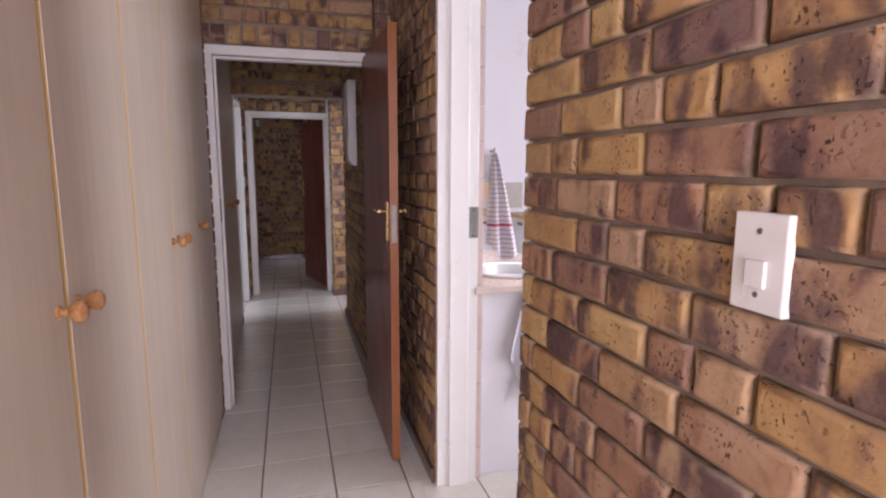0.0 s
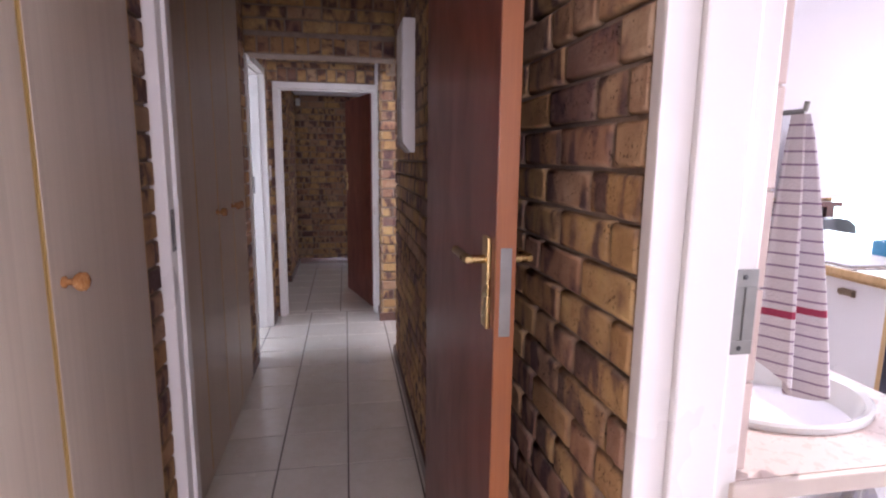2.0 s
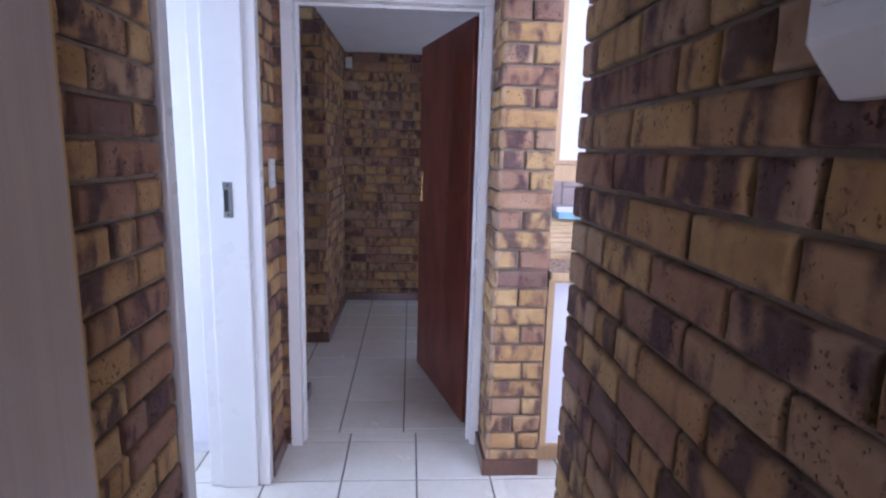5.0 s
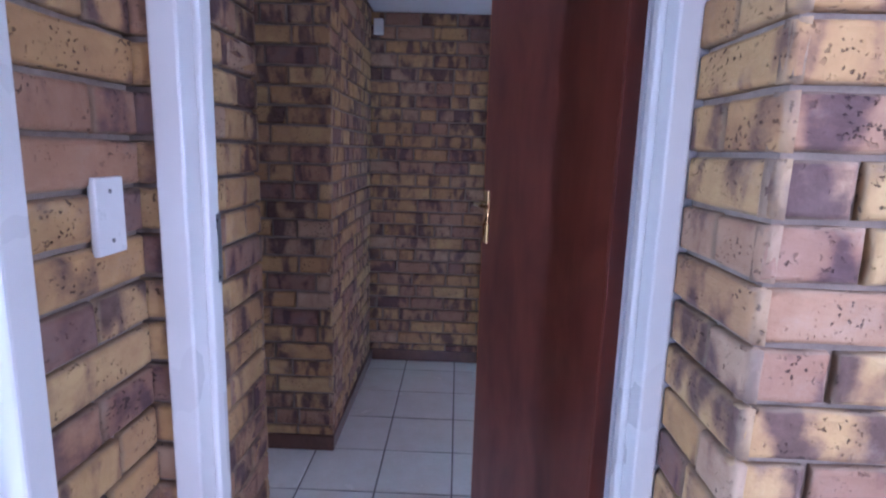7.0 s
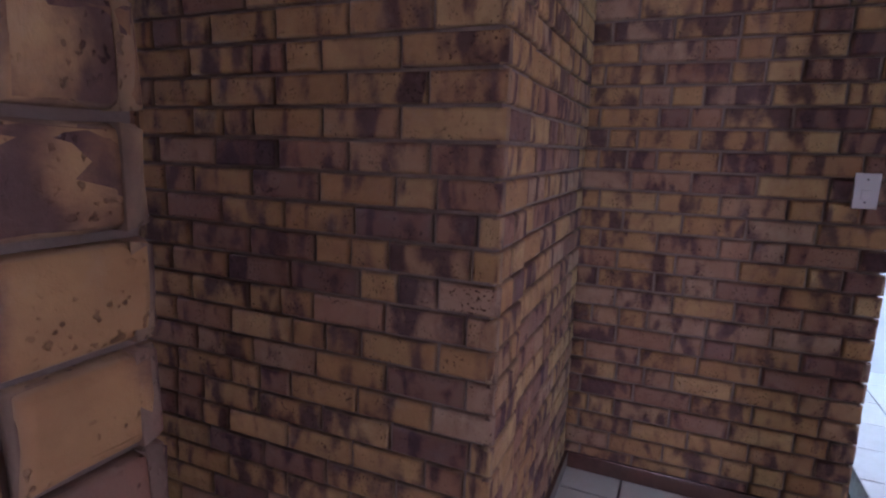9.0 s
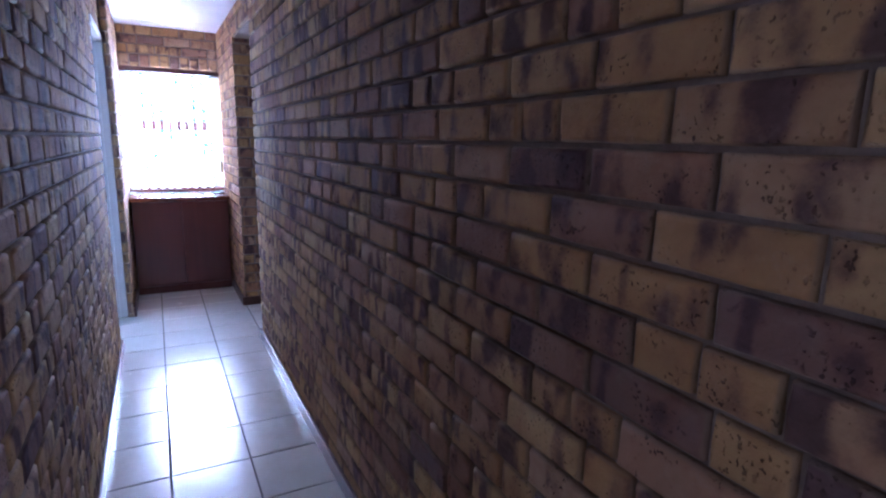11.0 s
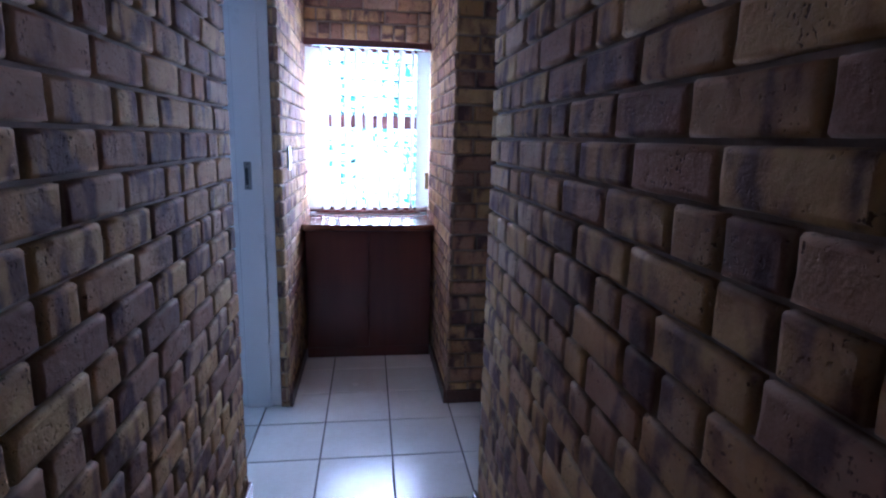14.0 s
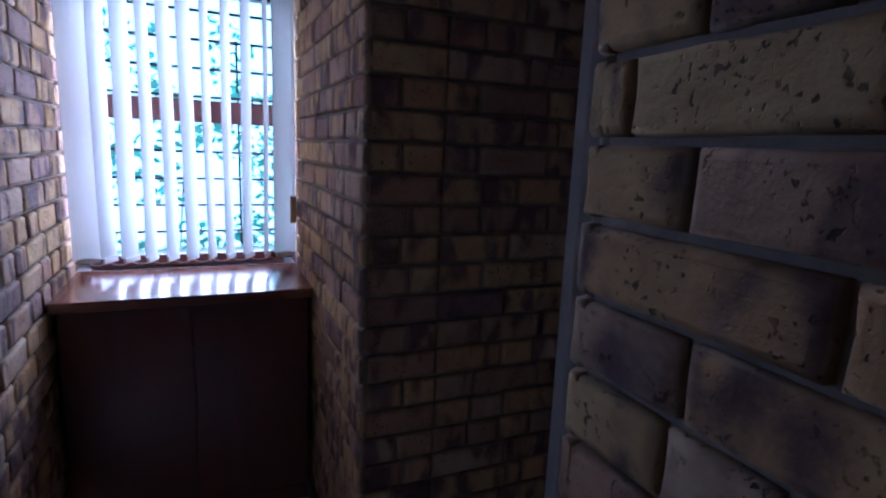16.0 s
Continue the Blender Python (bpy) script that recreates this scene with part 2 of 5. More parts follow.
PROUD = 0.0165                      # how far the bricks stand out of the raked joints
BRICK = fired_brick("face_brick")
MORTAR = rough_plain("mortar", (0.24, 0.185, 0.145), (0.36, 0.285, 0.225), 18, 0.92, 0.003, 0.6)
PLASTER = rough_plain("white_plaster", (0.74, 0.73, 0.74), (0.82, 0.81, 0.82), 3, 0.85, 0.0015, 0.25)
CEILING = rough_plain("ceiling_paint", (0.76, 0.74, 0.78), (0.82, 0.8, 0.84), 4, 0.9, 0.002, 0.3)
GROUT = rough_plain("grout", (0.10, 0.085, 0.075), (0.19, 0.165, 0.14), 25, 0.9, 0.002, 0.4)
FLOOR_TILE = glazed_tile("floor_tile_glaze", (0.84, 0.82, 0.73), (0.77, 0.735, 0.63), 0.16)
WALL_TILE = glazed_tile("wall_tile_glaze", (0.66, 0.52, 0.46), (0.58, 0.45, 0.40), 0.18)
SKIRT_AND_GAPS = timber("brown_skirting_and_gap_shade", (0.07, 0.03, 0.02), (0.15, 0.07, 0.045), (6, 6, 6), 0.3, 0.5)
DOOR_RED = veneer("mahogany_door", (0.105, 0.021, 0.014), (0.185, 0.043, 0.024))
DOOR_EDGE = timber("door_edge_wood", (0.25, 0.075, 0.02), (0.35, 0.12, 0.035), (24, 24, 1.2), 0.35, 0.2)
CUPBOARD_WOOD = timber("dark_cupboard_wood", (0.08, 0.021, 0.016), (0.12, 0.033, 0.024), (6, 6, 0.6), 0.3, 0.3)
CUPBOARD_TOP = timber("cupboard_top_wood", (0.11, 0.035, 0.02), (0.22, 0.08, 0.045), (12, 1.2, 12), 0.22, 0.5)
STEEL_WHITE = enamel("white_frame_paint", (0.80, 0.785, 0.75), 0.28, 0.01, uneven=0.0001, smudge=2.5, coat=0.1)
CLOSET = timber("washed_cream_laminate", (0.53, 0.445, 0.35), (0.61, 0.52, 0.415), (9, 30, 0.7), 0.38, 0.15, 0.5)
CLOSET_EDGE = timber("golden_edge_strip", (0.50, 0.32, 0.09), (0.66, 0.45, 0.16), (20, 20, 1), 0.4)
KNOB = timber("turned_knob_wood", (0.30, 0.13, 0.045), (0.48, 0.24, 0.09), (30, 30, 30), 0.25, 0.5)
BRASS = enamel("brass", (0.62, 0.45, 0.2), 0.28, 0.08, 1.0)
STEEL = enamel("brushed_steel", (0.27, 0.265, 0.25), 0.42, 0.12, 0.85)
SWITCH = enamel("switch_plastic", (0.80, 0.79, 0.76), 0.3, 0.02, smudge=20)
WHITE_UNIT = enamel("white_melamine", (0.79, 0.785, 0.82), 0.3, 0.003, uneven=0.00008, smudge=4)
PALE_WOOD = timber("pale_oak_trim", (0.50, 0.33, 0.16), (0.66, 0.46, 0.25), (20, 20, 3), 0.4)
WORKTOP = enamel("brown_speckle_worktop", (0.33, 0.235, 0.195), 0.26, 0.05, smudge=60)
WORKTOP_LIGHT = enamel("pink_beige_worktop", (0.62, 0.50, 0.44), 0.28, 0.02, smudge=50)
CERAMIC = enamel("white_ceramic", (0.80, 0.82, 0.80), 0.12, 0.02, coat=0.5)
OVEN_BLUE = enamel("dark_blue_glass", (0.012, 0.016, 0.05), 0.1, 0.05, coat=0.6)
OVEN_PANEL = enamel("dark_blue_panel", (0.02, 0.03, 0.085), 0.3, 0.05)
PULL = enamel("bronze_pull", (0.30, 0.235, 0.18), 0.45, 0.08, 0.9)
WALL_GROUT = rough_plain("pale_grout", (0.46, 0.40, 0.35), (0.56, 0.5, 0.44), 25, 0.9, 0.001, 0.3)
BLACK = enamel("black_plastic", (0.015, 0.015, 0.017), 0.4, 0.1)
HOOD_GREY = enamel("grey_hood_band", (0.22, 0.21, 0.21), 0.4, 0.05)


# ---------------------------------------------------------------- mesh helpers
CENTRE = {}


def box(bm, x0, x1, y0, y1, z0, z1):
    vs = [bm.verts.new((x, y, z)) for x in (x0, x1) for y in (y0, y1) for z in (z0, z1)]
    for f in ((0, 1, 3, 2), (4, 6, 7, 5), (0, 4, 5, 1), (2, 3, 7, 6), (0, 2, 6, 4), (1, 5, 7, 3)):
        bm.faces.new([vs[i] for i in f])
    return bm


def boxes(*all_boxes):
    bm = bmesh.new()
    for b in all_boxes:
        box(bm, *b)
    return bm


def ring_sweep(bm, rings, cap=True):
    rows = [[bm.verts.new(p) for p in ring] for ring in rings]
    n = len(rows[0])
    for a, b in zip(rows, rows[1:]):
        for i in range(n):
            bm.faces.new((a[i], a[(i + 1) % n], b[(i + 1) % n], b[i]))
    if cap:
        bm.faces.new(list(reversed(rows[0])))
        bm.faces.new(rows[-1])
    return bm


def lathe(bm, base, axis, profile, seg=16):
    """Turned solid: profile of (distance along axis, radius)."""
    axis = Vector(axis).normalized()
    u = axis.orthogonal().normalized()
    w = axis.cross(u)
    rings = [[Vector(base) + axis * d + (u * math.cos(a) + w * math.sin(a)) * max(r, 0.0004) for a in (2 * math.pi * i / seg for i in range(seg))] for d, r in profile]
    return ring_sweep(bm, rings)


def rod(bm, a, b, r, seg=10):
    v = Vector(b) - Vector(a)
    return lathe(bm, a, v, [(0, r), (v.length, r)], seg)


def thing(name, x, y, z, label, category, group=""):
    ob = new(name)
    ob.location = (x, y, z)
    ob.empty_display_size = 0.1
    CENTRE[ob] = Vector((x, y, z))
    return tagged(ob, label, category, group)


def part(name, bm, mat, parent=None, label="", bevel=0.0, smooth=False, turn=None, seg=2):
    """One mesh object out of a bmesh in world places, with its origin in its middle."""
    if turn is not None:
        bmesh.ops.transform(bm, matrix=turn, verts=bm.verts)
    if bevel:
        bmesh.ops.bevel(bm, geom=list(bm.edges), offset=bevel, segments=seg, affect="EDGES", profile=0.6, clamp_overlap=True)
    bmesh.ops.recalc_face_normals(bm, faces=bm.faces)
    lo = Vector([min(v.co[i] for v in bm.verts) for i in range(3)])
    hi = Vector([max(v.co[i] for v in bm.verts) for i in range(3)])
    c = (lo + hi) / 2
    bmesh.ops.translate(bm, verts=bm.verts, vec=-c)
    me = bpy.data.meshes.new(name)
    if smooth:
        for f in bm.faces:
            f.smooth = True
    bm.to_mesh(me)
    bm.free()
    if smooth:
        me.set_sharp_from_angle(angle=radians(38))
    me.materials.append(mat)
    ob = new(name, me)
    ob.location = c - CENTRE[parent] if parent else c
    ob.parent = parent
    CENTRE[ob] = c
    if label:
        ob["label"] = label
    return ob


def solid(name, bm, mat, label, category, kind="", group="", bevel=0.0, smooth=False, turn=None):
    return tagged(part(name, bm, mat, None, "", bevel, smooth, turn), label, category, group, kind)


def hinge(x, y, degrees):
    return Matrix.Translation((x, y, 0)) @ Matrix.Rotation(radians(degrees), 4, "Z") @ Matrix.Translation((-x, -y, 0))


# ---------------------------------------------------------------- bricks and tiles
COURSE, PITCH, JOINT = 0.0797, 0.218, 0.0098
FIRST = 0.032


def brick_mesh(length, height, seed):
    rng = random.Random(seed)
    nx, nz = 3, 2
    def ring(dx, y, jit):
        hx, hz = length / 2 - dx, height / 2 - dx
        pts = [(-hx + 2 * hx * i / nx, -hz) for i in range(nx)] + [(hx, -hz + 2 * hz * i / nz) for i in range(nz)]
        pts += [(hx - 2 * hx * i / nx, hz) for i in range(nx)] + [(-hx, hz - 2 * hz * i / nz) for i in range(nz)]
        return [(x + rng.uniform(-jit, jit), y + rng.uniform(-jit, jit) * 0.5, z + rng.uniform(-jit, jit)) for x, z in pts]
    bm = bmesh.new()
    ring_sweep(bm, [ring(-0.0012, -0.004, 0.0008), ring(0.0002, PROUD - 0.0075, 0.0018), ring(0.0032, PROUD - 0.0022, 0.0018), ring(0.0095, PROUD, 0.0018)])
    bmesh.ops.recalc_face_normals(bm, faces=bm.faces)
    me = bpy.data.meshes.new("brick")
    for f in bm.faces:
        f.smooth = len(f.verts) == 4
    bm.to_mesh(me)
    bm.free()
    me.materials.append(BRICK)
    return me


HIGH = COURSE - JOINT
STRETCH = [brick_mesh(PITCH - JOINT, HIGH, s) for s in range(14)]
HEADER = [brick_mesh(PITCH / 2 - JOINT, HIGH, 100 + s) for s in range(10)]
BRICK_RNG = random.Random(5)


def put_brick(parent, p, face_deg, length, upright=False, height=None):
    half = length < 0.15
    kit = HEADER if half else STRETCH
    own = (PITCH / 2 if half else PITCH) - JOINT
    ob = new("brick", BRICK_RNG.choice(kit))
    flip = BRICK_RNG.random() < 0.5
    ob.parent = parent
    ob.location = Vector(p) - CENTRE[parent]
    lean = BRICK_RNG.uniform(-0.004, 0.004)
    if upright:
        ob.rotation_euler = (0, radians(90), radians(face_deg))
        ob.scale = (length / own, 1, 1)
    else:
        ob.rotation_euler = (0, lean + (math.pi if flip else 0), radians(face_deg))
        ob.scale = (length / own, 1, (height or HIGH) / HIGH)
    return ob


def brick_face(parent, along, plane, a0, a1, z0, z1, out, shift=0.0, rowlock=None):
    """Brick facing on the plane y = plane (along 'x') or x = plane (along 'y'), from a0 to a1; out is +1 or -1.
    rowlock: the height of the underside of an opening, over which one course stands on edge."""
    deg = {("x", 1): 0, ("x", -1): 180, ("y", 1): -90, ("y", -1): 90}[along, out]
    def place(a, z):
        w = BRICK_RNG.uniform(-0.0018, 0.0014)
        q = plane + out * (w - PROUD)
        return (a, q, z) if along == "x" else (q, a, z)
    start = z0
    if rowlock:
        tall, wide = 0.108, 0.0785
        n = max(1, round((a1 - a0) / wide))
        for i in range(n):
            put_brick(parent, place(a0 + (i + 0.5) * (a1 - a0) / n, rowlock + tall / 2), deg, tall - 0.006, True)
        start = rowlock + tall
    k = math.floor((start - FIRST) / COURSE)
    while True:
        b, t = FIRST + k * COURSE + JOINT / 2, FIRST + (k + 1) * COURSE - JOINT / 2
        b, t = max(b, start + 0.004), min(t, z1 - 0.002)
        if b >= z1 - 0.012:
            break
        if t - b > 0.015:
            off = (shift + (k % 2) * 0.5 + 0.09 * math.sin(k * 2.7)) % 1.0
            i = math.floor(a0 / PITCH - off) - 1
            edges = []
            while True:
                e = (i + off) * PITCH
                if e > a1 + PITCH:
                    break
                edges.append(e)
                if (i * 7 + k * 13) % 11 in (2, 7):
                    edges.append(e + PITCH / 2)
                i += 1
            inner = [e for e in edges if a0 + 0.055 < e < a1 - 0.055]
            line = [a0 - JOINT / 2] + inner + [a1 + JOINT / 2]
            for l, r in zip(line, line[1:]):
                length = r - l - JOINT
                if length > 0.02:
                    put_brick(parent, place((l + r) / 2, (b + t) / 2), deg, length, height=t - b)
        k += 1


def wall(name, x0, x1, y0, y1, z0, z1, faces="", label="ochre clinker face-brick wall with raked mortar joints", mat=None, rowlock=None, bricks=None):
    """A wall's mortar core; faces names its bricked sides out of 'x+ x- y+ y-', which then stand flush with the box given."""
    d = {k: (PROUD if k in faces.split() else 0.0) for k in ("x-", "x+", "y-", "y+")}
    bm = boxes((x0 + d["x-"], x1 - d["x+"], y0 + d["y-"], y1 - d["y+"], z0, z1))
    ob = solid(name, bm, mat or (MORTAR if faces else PLASTER), label if faces else "smooth white painted plaster wall", "wall", "structure")
    PENDING.append((ob, x0, x1, y0, y1, z0, z1, faces.split(), rowlock))
    return ob


PENDING = []


def lay_bricks():
    for ob, x0, x1, y0, y1, z0, z1, faces, rowlock in PENDING:
        for i, f in enumerate(faces):
            out = 1 if f[1] == "+" else -1
            trim = 0.0025 * (i % 2)
            if f[0] == "x":
                lo, hi = y0 + (trim if "y-" in faces else 0.001), y1 - (trim if "y+" in faces else 0.001)
                brick_face(ob, "y", x1 if out > 0 else x0, lo, hi, z0, z1, out, 0.37, rowlock)
            else:
                lo, hi = x0 + (trim if "x-" in faces else 0.001), x1 - (trim if "x+" in faces else 0.001)
                brick_face(ob, "x", y1 if out > 0 else y0, lo, hi, z0, z1, out, 0.11, rowlock)


def tile_mesh(w, h, mat, thick=0.004, name="tile"):
    bm = bmesh.new()
    a = [(-w / 2, -h / 2), (w / 2, -h / 2), (w / 2, h / 2), (-w / 2, h / 2)]
    e = 0.0022
    ring_sweep(bm, [[(x, y, -0.003) for x, y in a], [(x, y, thick - 0.0012) for x, y in a],
                    [(x - math.copysign(e, x), y - math.copysign(e, y), thick) for x, y in a]])
    bmesh.ops.recalc_face_normals(bm, faces=bm.faces)
    me = bpy.data.meshes.new(name)
    bm.to_mesh(me)
    bm.free()
    me.materials.append(mat)
    return me


TILE = 0.3155
TILE_GAP = 0.007
FLOOR_KIT = tile_mesh(TILE - TILE_GAP, TILE - TILE_GAP, FLOOR_TILE)
TILE_RNG = random.Random(9)


def tiled_floor(name, x0, x1, y0, y1, gx, gy, label):
    """Grout bed just under zero, and tiles whose tops lie at zero; gx, gy is one crossing of the joints."""
    ob = solid(name, boxes((x0, x1, y0, y1, -0.12, -0.004)), GROUT, label, "floor", "structure")
    FLOORS.append((ob, x0, x1, y0, y1, gx, gy))
    return ob


FLOORS = []


def lay_tiles():
    for ob, x0, x1, y0, y1, gx, gy in FLOORS:
        for i in range(math.floor((x0 - gx) / TILE), math.ceil((x1 - gx) / TILE)):
            for j in range(math.floor((y0 - gy) / TILE), math.ceil((y1 - gy) / TILE)):
                l, r = max(x0, gx + i * TILE + TILE_GAP / 2), min(x1, gx + (i + 1) * TILE - TILE_GAP / 2)
                b, t = max(y0, gy + j * TILE + TILE_GAP / 2), min(y1, gy + (j + 1) * TILE - TILE_GAP / 2)
                if r - l < 0.012 or t - b < 0.012:
                    continue
                o = new("tile", FLOOR_KIT)
                o.parent = ob
                o.location = Vector(((l + r) / 2, (b + t) / 2, -0.004)) - CENTRE[ob]
                full = TILE - TILE_GAP
                o.scale = ((r - l) / full, (t - b) / full, 1)
                o.rotation_euler = (TILE_RNG.uniform(-0.0012, 0.0012), TILE_RNG.uniform(-0.0012, 0.0012), 0)


def skirting(*runs):
    """Brown timber skirting, each run a box with a rounded top edge."""
    for x0, x1, y0, y1 in runs:
        solid("baseboard", boxes((x0, x1, y0, y1, 0.0, 0.072)), SKIRT_AND_GAPS, "brown varnished timber skirting along the brick wall", "baseboard", "structure", bevel=0.004)


# ---------------------------------------------------------------- the plan
WL, WR, WN = -0.462, 0.495, 0.552   # passage: left face, right face, right face before the kitchen door
TOP = 2.42                          # passage ceiling
HALL_TOP, C2_TOP = 2.18, 2.34
S2, N2 = 6.945, 7.812               # second passage: south and north faces
BACK = 8.935

# floors
tiled_floor("floor_1", -0.50, 0.52, -1.5, 6.53, -0.165, 4.872, "cream glazed ceramic floor tiles with dark grout")
tiled_floor("floor_2", 0.52, 7.2, 0.95, 6.86, 0.4665, 4.872, "cream glazed ceramic floor tiles of the kitchen")
tiled_floor("floor_3", -6.2, 0.72, 6.53, 9.05, -0.225, 7.192, "cream glazed ceramic floor tiles with dark grout")
tiled_floor("floor_4", -2.4, -0.50, 3.4, 6.53, -0.165, 4.872, "cream glazed ceramic floor tiles of the bedroom")
tiled_floor("floor_5", 0.72, 3.0, 6.92, 11.0, -0.225, 7.192, "cream glazed ceramic floor tiles of the lounge")
tiled_floor("floor_6", -6.2, -3.9, 4.5, 6.53, -0.225, 7.192, "pale ceramic floor tiles of the bathroom")

solid("floor_7", boxes((0.52, 7.2, -0.4, 0.95, -0.12, 0.0)), FLOOR_TILE, "cream ceramic floor of the kitchen", "floor", "structure")

# passage, right side
wall("wall_east_1", WN, WN + 0.22, -0.6, 1.33, 0, TOP, "x- y+")
wall("wall_east_2", WN + 0.004, WN + 0.22, -1.5, -0.6, 0, TOP, "", mat=MORTAR)
wall("wall_east_3", WR + 0.02, WR + 0.22, 1.33, 2.29, 2.14, TOP, "x-", rowlock=2.145)
wall("wall_east_4", 0.583, WR + 0.24, 2.29, 3.27, 0, TOP, "x-")
wall("wall_east_5", WR, WR + 0.22, 3.27, 5.315, 0, TOP, "x- y+ y-")
wall("wall_east_6", WR, WR + 0.22, 5.315, 6.17, 2.06, TOP, "x-", rowlock=2.062)
wall("wall_east_7", 0.446, 0.675, 6.17, 6.42, 0, TOP, "x- y-")
# wall with the second door
wall("wall_cross_1", -0.68, -0.39, 6.42, 6.525, 0, TOP, "y-")
wall("wall_cross_2", 0.42, 0.675, 6.42, 6.525, 0, TOP, "")
wall("wall_cross_3", -0.39, 0.42, 6.42, 6.525, 2.018, TOP, "y-", rowlock=2.024)
# passage, left side
wall("wall_west_1", WL - 0.22, WL, 4.93, 5.33, 0, TOP, "x+")
wall("wall_west_2", WL - 0.22, WL, 5.33, 6.14, 2.08, TOP, "x+", rowlock=2.085)
wall("wall_west_3", WL - 0.22, WL, 6.15, 6.42, 0, TOP, "x+")
wall("wall_west_4", WL - 0.22, WL + 0.012, 6.53, S2, 0, TOP, "x+")
# over the first door, and the beam
wall("wall_cross_4", -0.46, WR, 3.345, 3.492, 2.064, TOP, "y-", rowlock=2.066)
wall("wall_cross_5", WL, WR, 5.315, 5.53, 2.05, TOP, "y-", rowlock=2.052)
# second passage
wall("wall_south_1", -2.47, WL + 0.012, S2 - 0.22, S2, 0, C2_TOP, "y+ x+")
wall("wall_south_2", -4.40, -2.47, S2 - 0.22, S2, 0, C2_TOP, "y+ x-")
wall("wall_south_3", -5.20, -4.40, S2 - 0.22, S2, 2.08, C2_TOP, "y+", rowlock=2.085)
wall("wall_south_4", -6.42, -5.20, S2 - 0.22, S2 + 0.055, 0, C2_TOP, "y+")
wall("wall_south_5", -5.20, -5.125, S2 + 0.01, S2 + 0.055, 0, C2_TOP, "y+ x+")
wall("wall_north_1", -2.47, WL, N2, N2 + 0.22, 0, C2_TOP, "y- x+")
wall("wall_north_2", -4.265, -2.47, N2, N2 + 0.22, 0, C2_TOP, "y- x-")
wall("wall_north_3", -5.115, -4.265, N2, N2 + 0.22, 2.14, C2_TOP, "y-", rowlock=2.145)
wall("wall_north_4", -6.42, -5.115, N2, N2 + 0.22, 0, C2_TOP, "y- x+")
wall("wall_side", -5.335, -5.115, N2 + 0.22, 9.0, 0, C2_TOP, "x+")
wall("wall_end_1", -6.42, -6.20, S2 + 0.055, N2, 1.985, C2_TOP, "x+", rowlock=1.99)
wall("wall_end_2", -6.42, -6.20, S2 + 0.055, N2, 0, 0.86, "")
# hall recess
wall("wall_recess", -0.69, WL - 0.01, N2 + 0.22, BACK, 0, TOP, "x+")
wall("wall_back", -0.69, 0.56, BACK, BACK + 0.22, 0, TOP, "y- x+")
# ceilings
def ceiling(name, x0, x1, y0, y1, z):
    solid(name, boxes((x0, x1, y0, y1, z, z + 0.08)), CEILING, "white painted ceiling board", "ceiling", "structure")


ceiling("ceiling_1", -1.1, WR + 0.22, -1.6, 6.64, TOP)
ceiling("ceiling_2", -0.46, 3.0, 6.576, 11.1, HALL_TOP)
ceiling("ceiling_3", -6.42, -0.46, 6.70, 9.1, C2_TOP)
ceiling("ceiling_4", -2.5, -0.69, 3.3, 6.74, 2.45)
ceiling("ceiling_5", -6.42, -3.8, 4.4, 6.72, 2.45)

# plain walls that close the place
P = lambda name, *b: wall(name, *b)
# Unseen end wall, its opening made up to hold the entrance fill light.
P("wall_entrance_1", -1.1, -0.33, -1.6, -1.5, 0, TOP)
P("wall_entrance_2", 0.47, 0.75, -1.6, -1.5, 0, TOP)
P("wall_entrance_3", -0.33, 0.47, -1.6, -1.5, 0, 0.8)
P("wall_entrance_4", -0.33, 0.47, -1.6, -1.5, 2.1, TOP)
P("wall_closet_back", -1.15, -1.05, -1.5, 5.0, 0, TOP)
P("wall_closet_end", -1.05, -0.69, 4.935, 5.0, 0, TOP)
# Bedroom west wall is unseen; its window opening is placed for the fill.
P("wall_bedroom_1", -2.5, -2.4, 3.3, 4.6, 0, 2.45)
P("wall_bedroom_2", -2.4, -1.15, 3.3, 3.4, 0, 2.45)
P("wall_bedroom_3", -2.5, -2.4, 4.6, 6.0, 0, 0.9)
P("wall_bedroom_5", -2.5, -2.4, 4.6, 6.0, 2.1, 2.45)
P("wall_bedroom_6", -2.5, -2.4, 6.0, 6.74, 0, 2.45)
P("wall_bedroom_4", -2.4, -0.69, 6.66, 6.72, 0, 2.45)
P("wall_hall_1", 0.42, 0.675, 6.588, 6.85, 0, TOP)
P("wall_hall_2", 0.675, 0.775, 6.951, 7.05, 0, 2.175)
P("wall_bath_1", -6.42, -6.2, 4.4, 6.72, 0, 2.45)
P("wall_bath_2", -3.9, -3.8, 4.4, 6.72, 0, 2.45)
# Unseen bathroom wall, opened at its west end for the blue fill.
P("wall_bath_3", -6.2, -6.1, 4.4, 4.5, 0, 2.45)
P("wall_bath_4", -5.3, -3.9, 4.4, 4.5, 0, 2.45)
P("wall_bath_5", -6.1, -5.3, 4.4, 4.5, 0, 1.35)
P("wall_bath_6", -6.1, -5.3, 4.4, 4.5, 2.05, 2.45)
P("wall_side_end", -5.115, -4.26, 8.62, 8.72, 0, C2_TOP)
P("wall_side_east", -4.26, -4.16, N2 + 0.22, 8.72, 0, C2_TOP)
P("wall_lounge_1", 2.9, 3.0, 6.92, 8.9, 0, HALL_TOP)
P("wall_lounge_2", 0.45, 3.0, 10.9, 11.0, 0, HALL_TOP)
P("wall_lounge_3", 2.9, 3.0, 8.9, 10.5, 0, 0.6)
P("wall_lounge_4", 0.45, 0.55, BACK + 0.22, 10.9, 0, HALL_TOP)
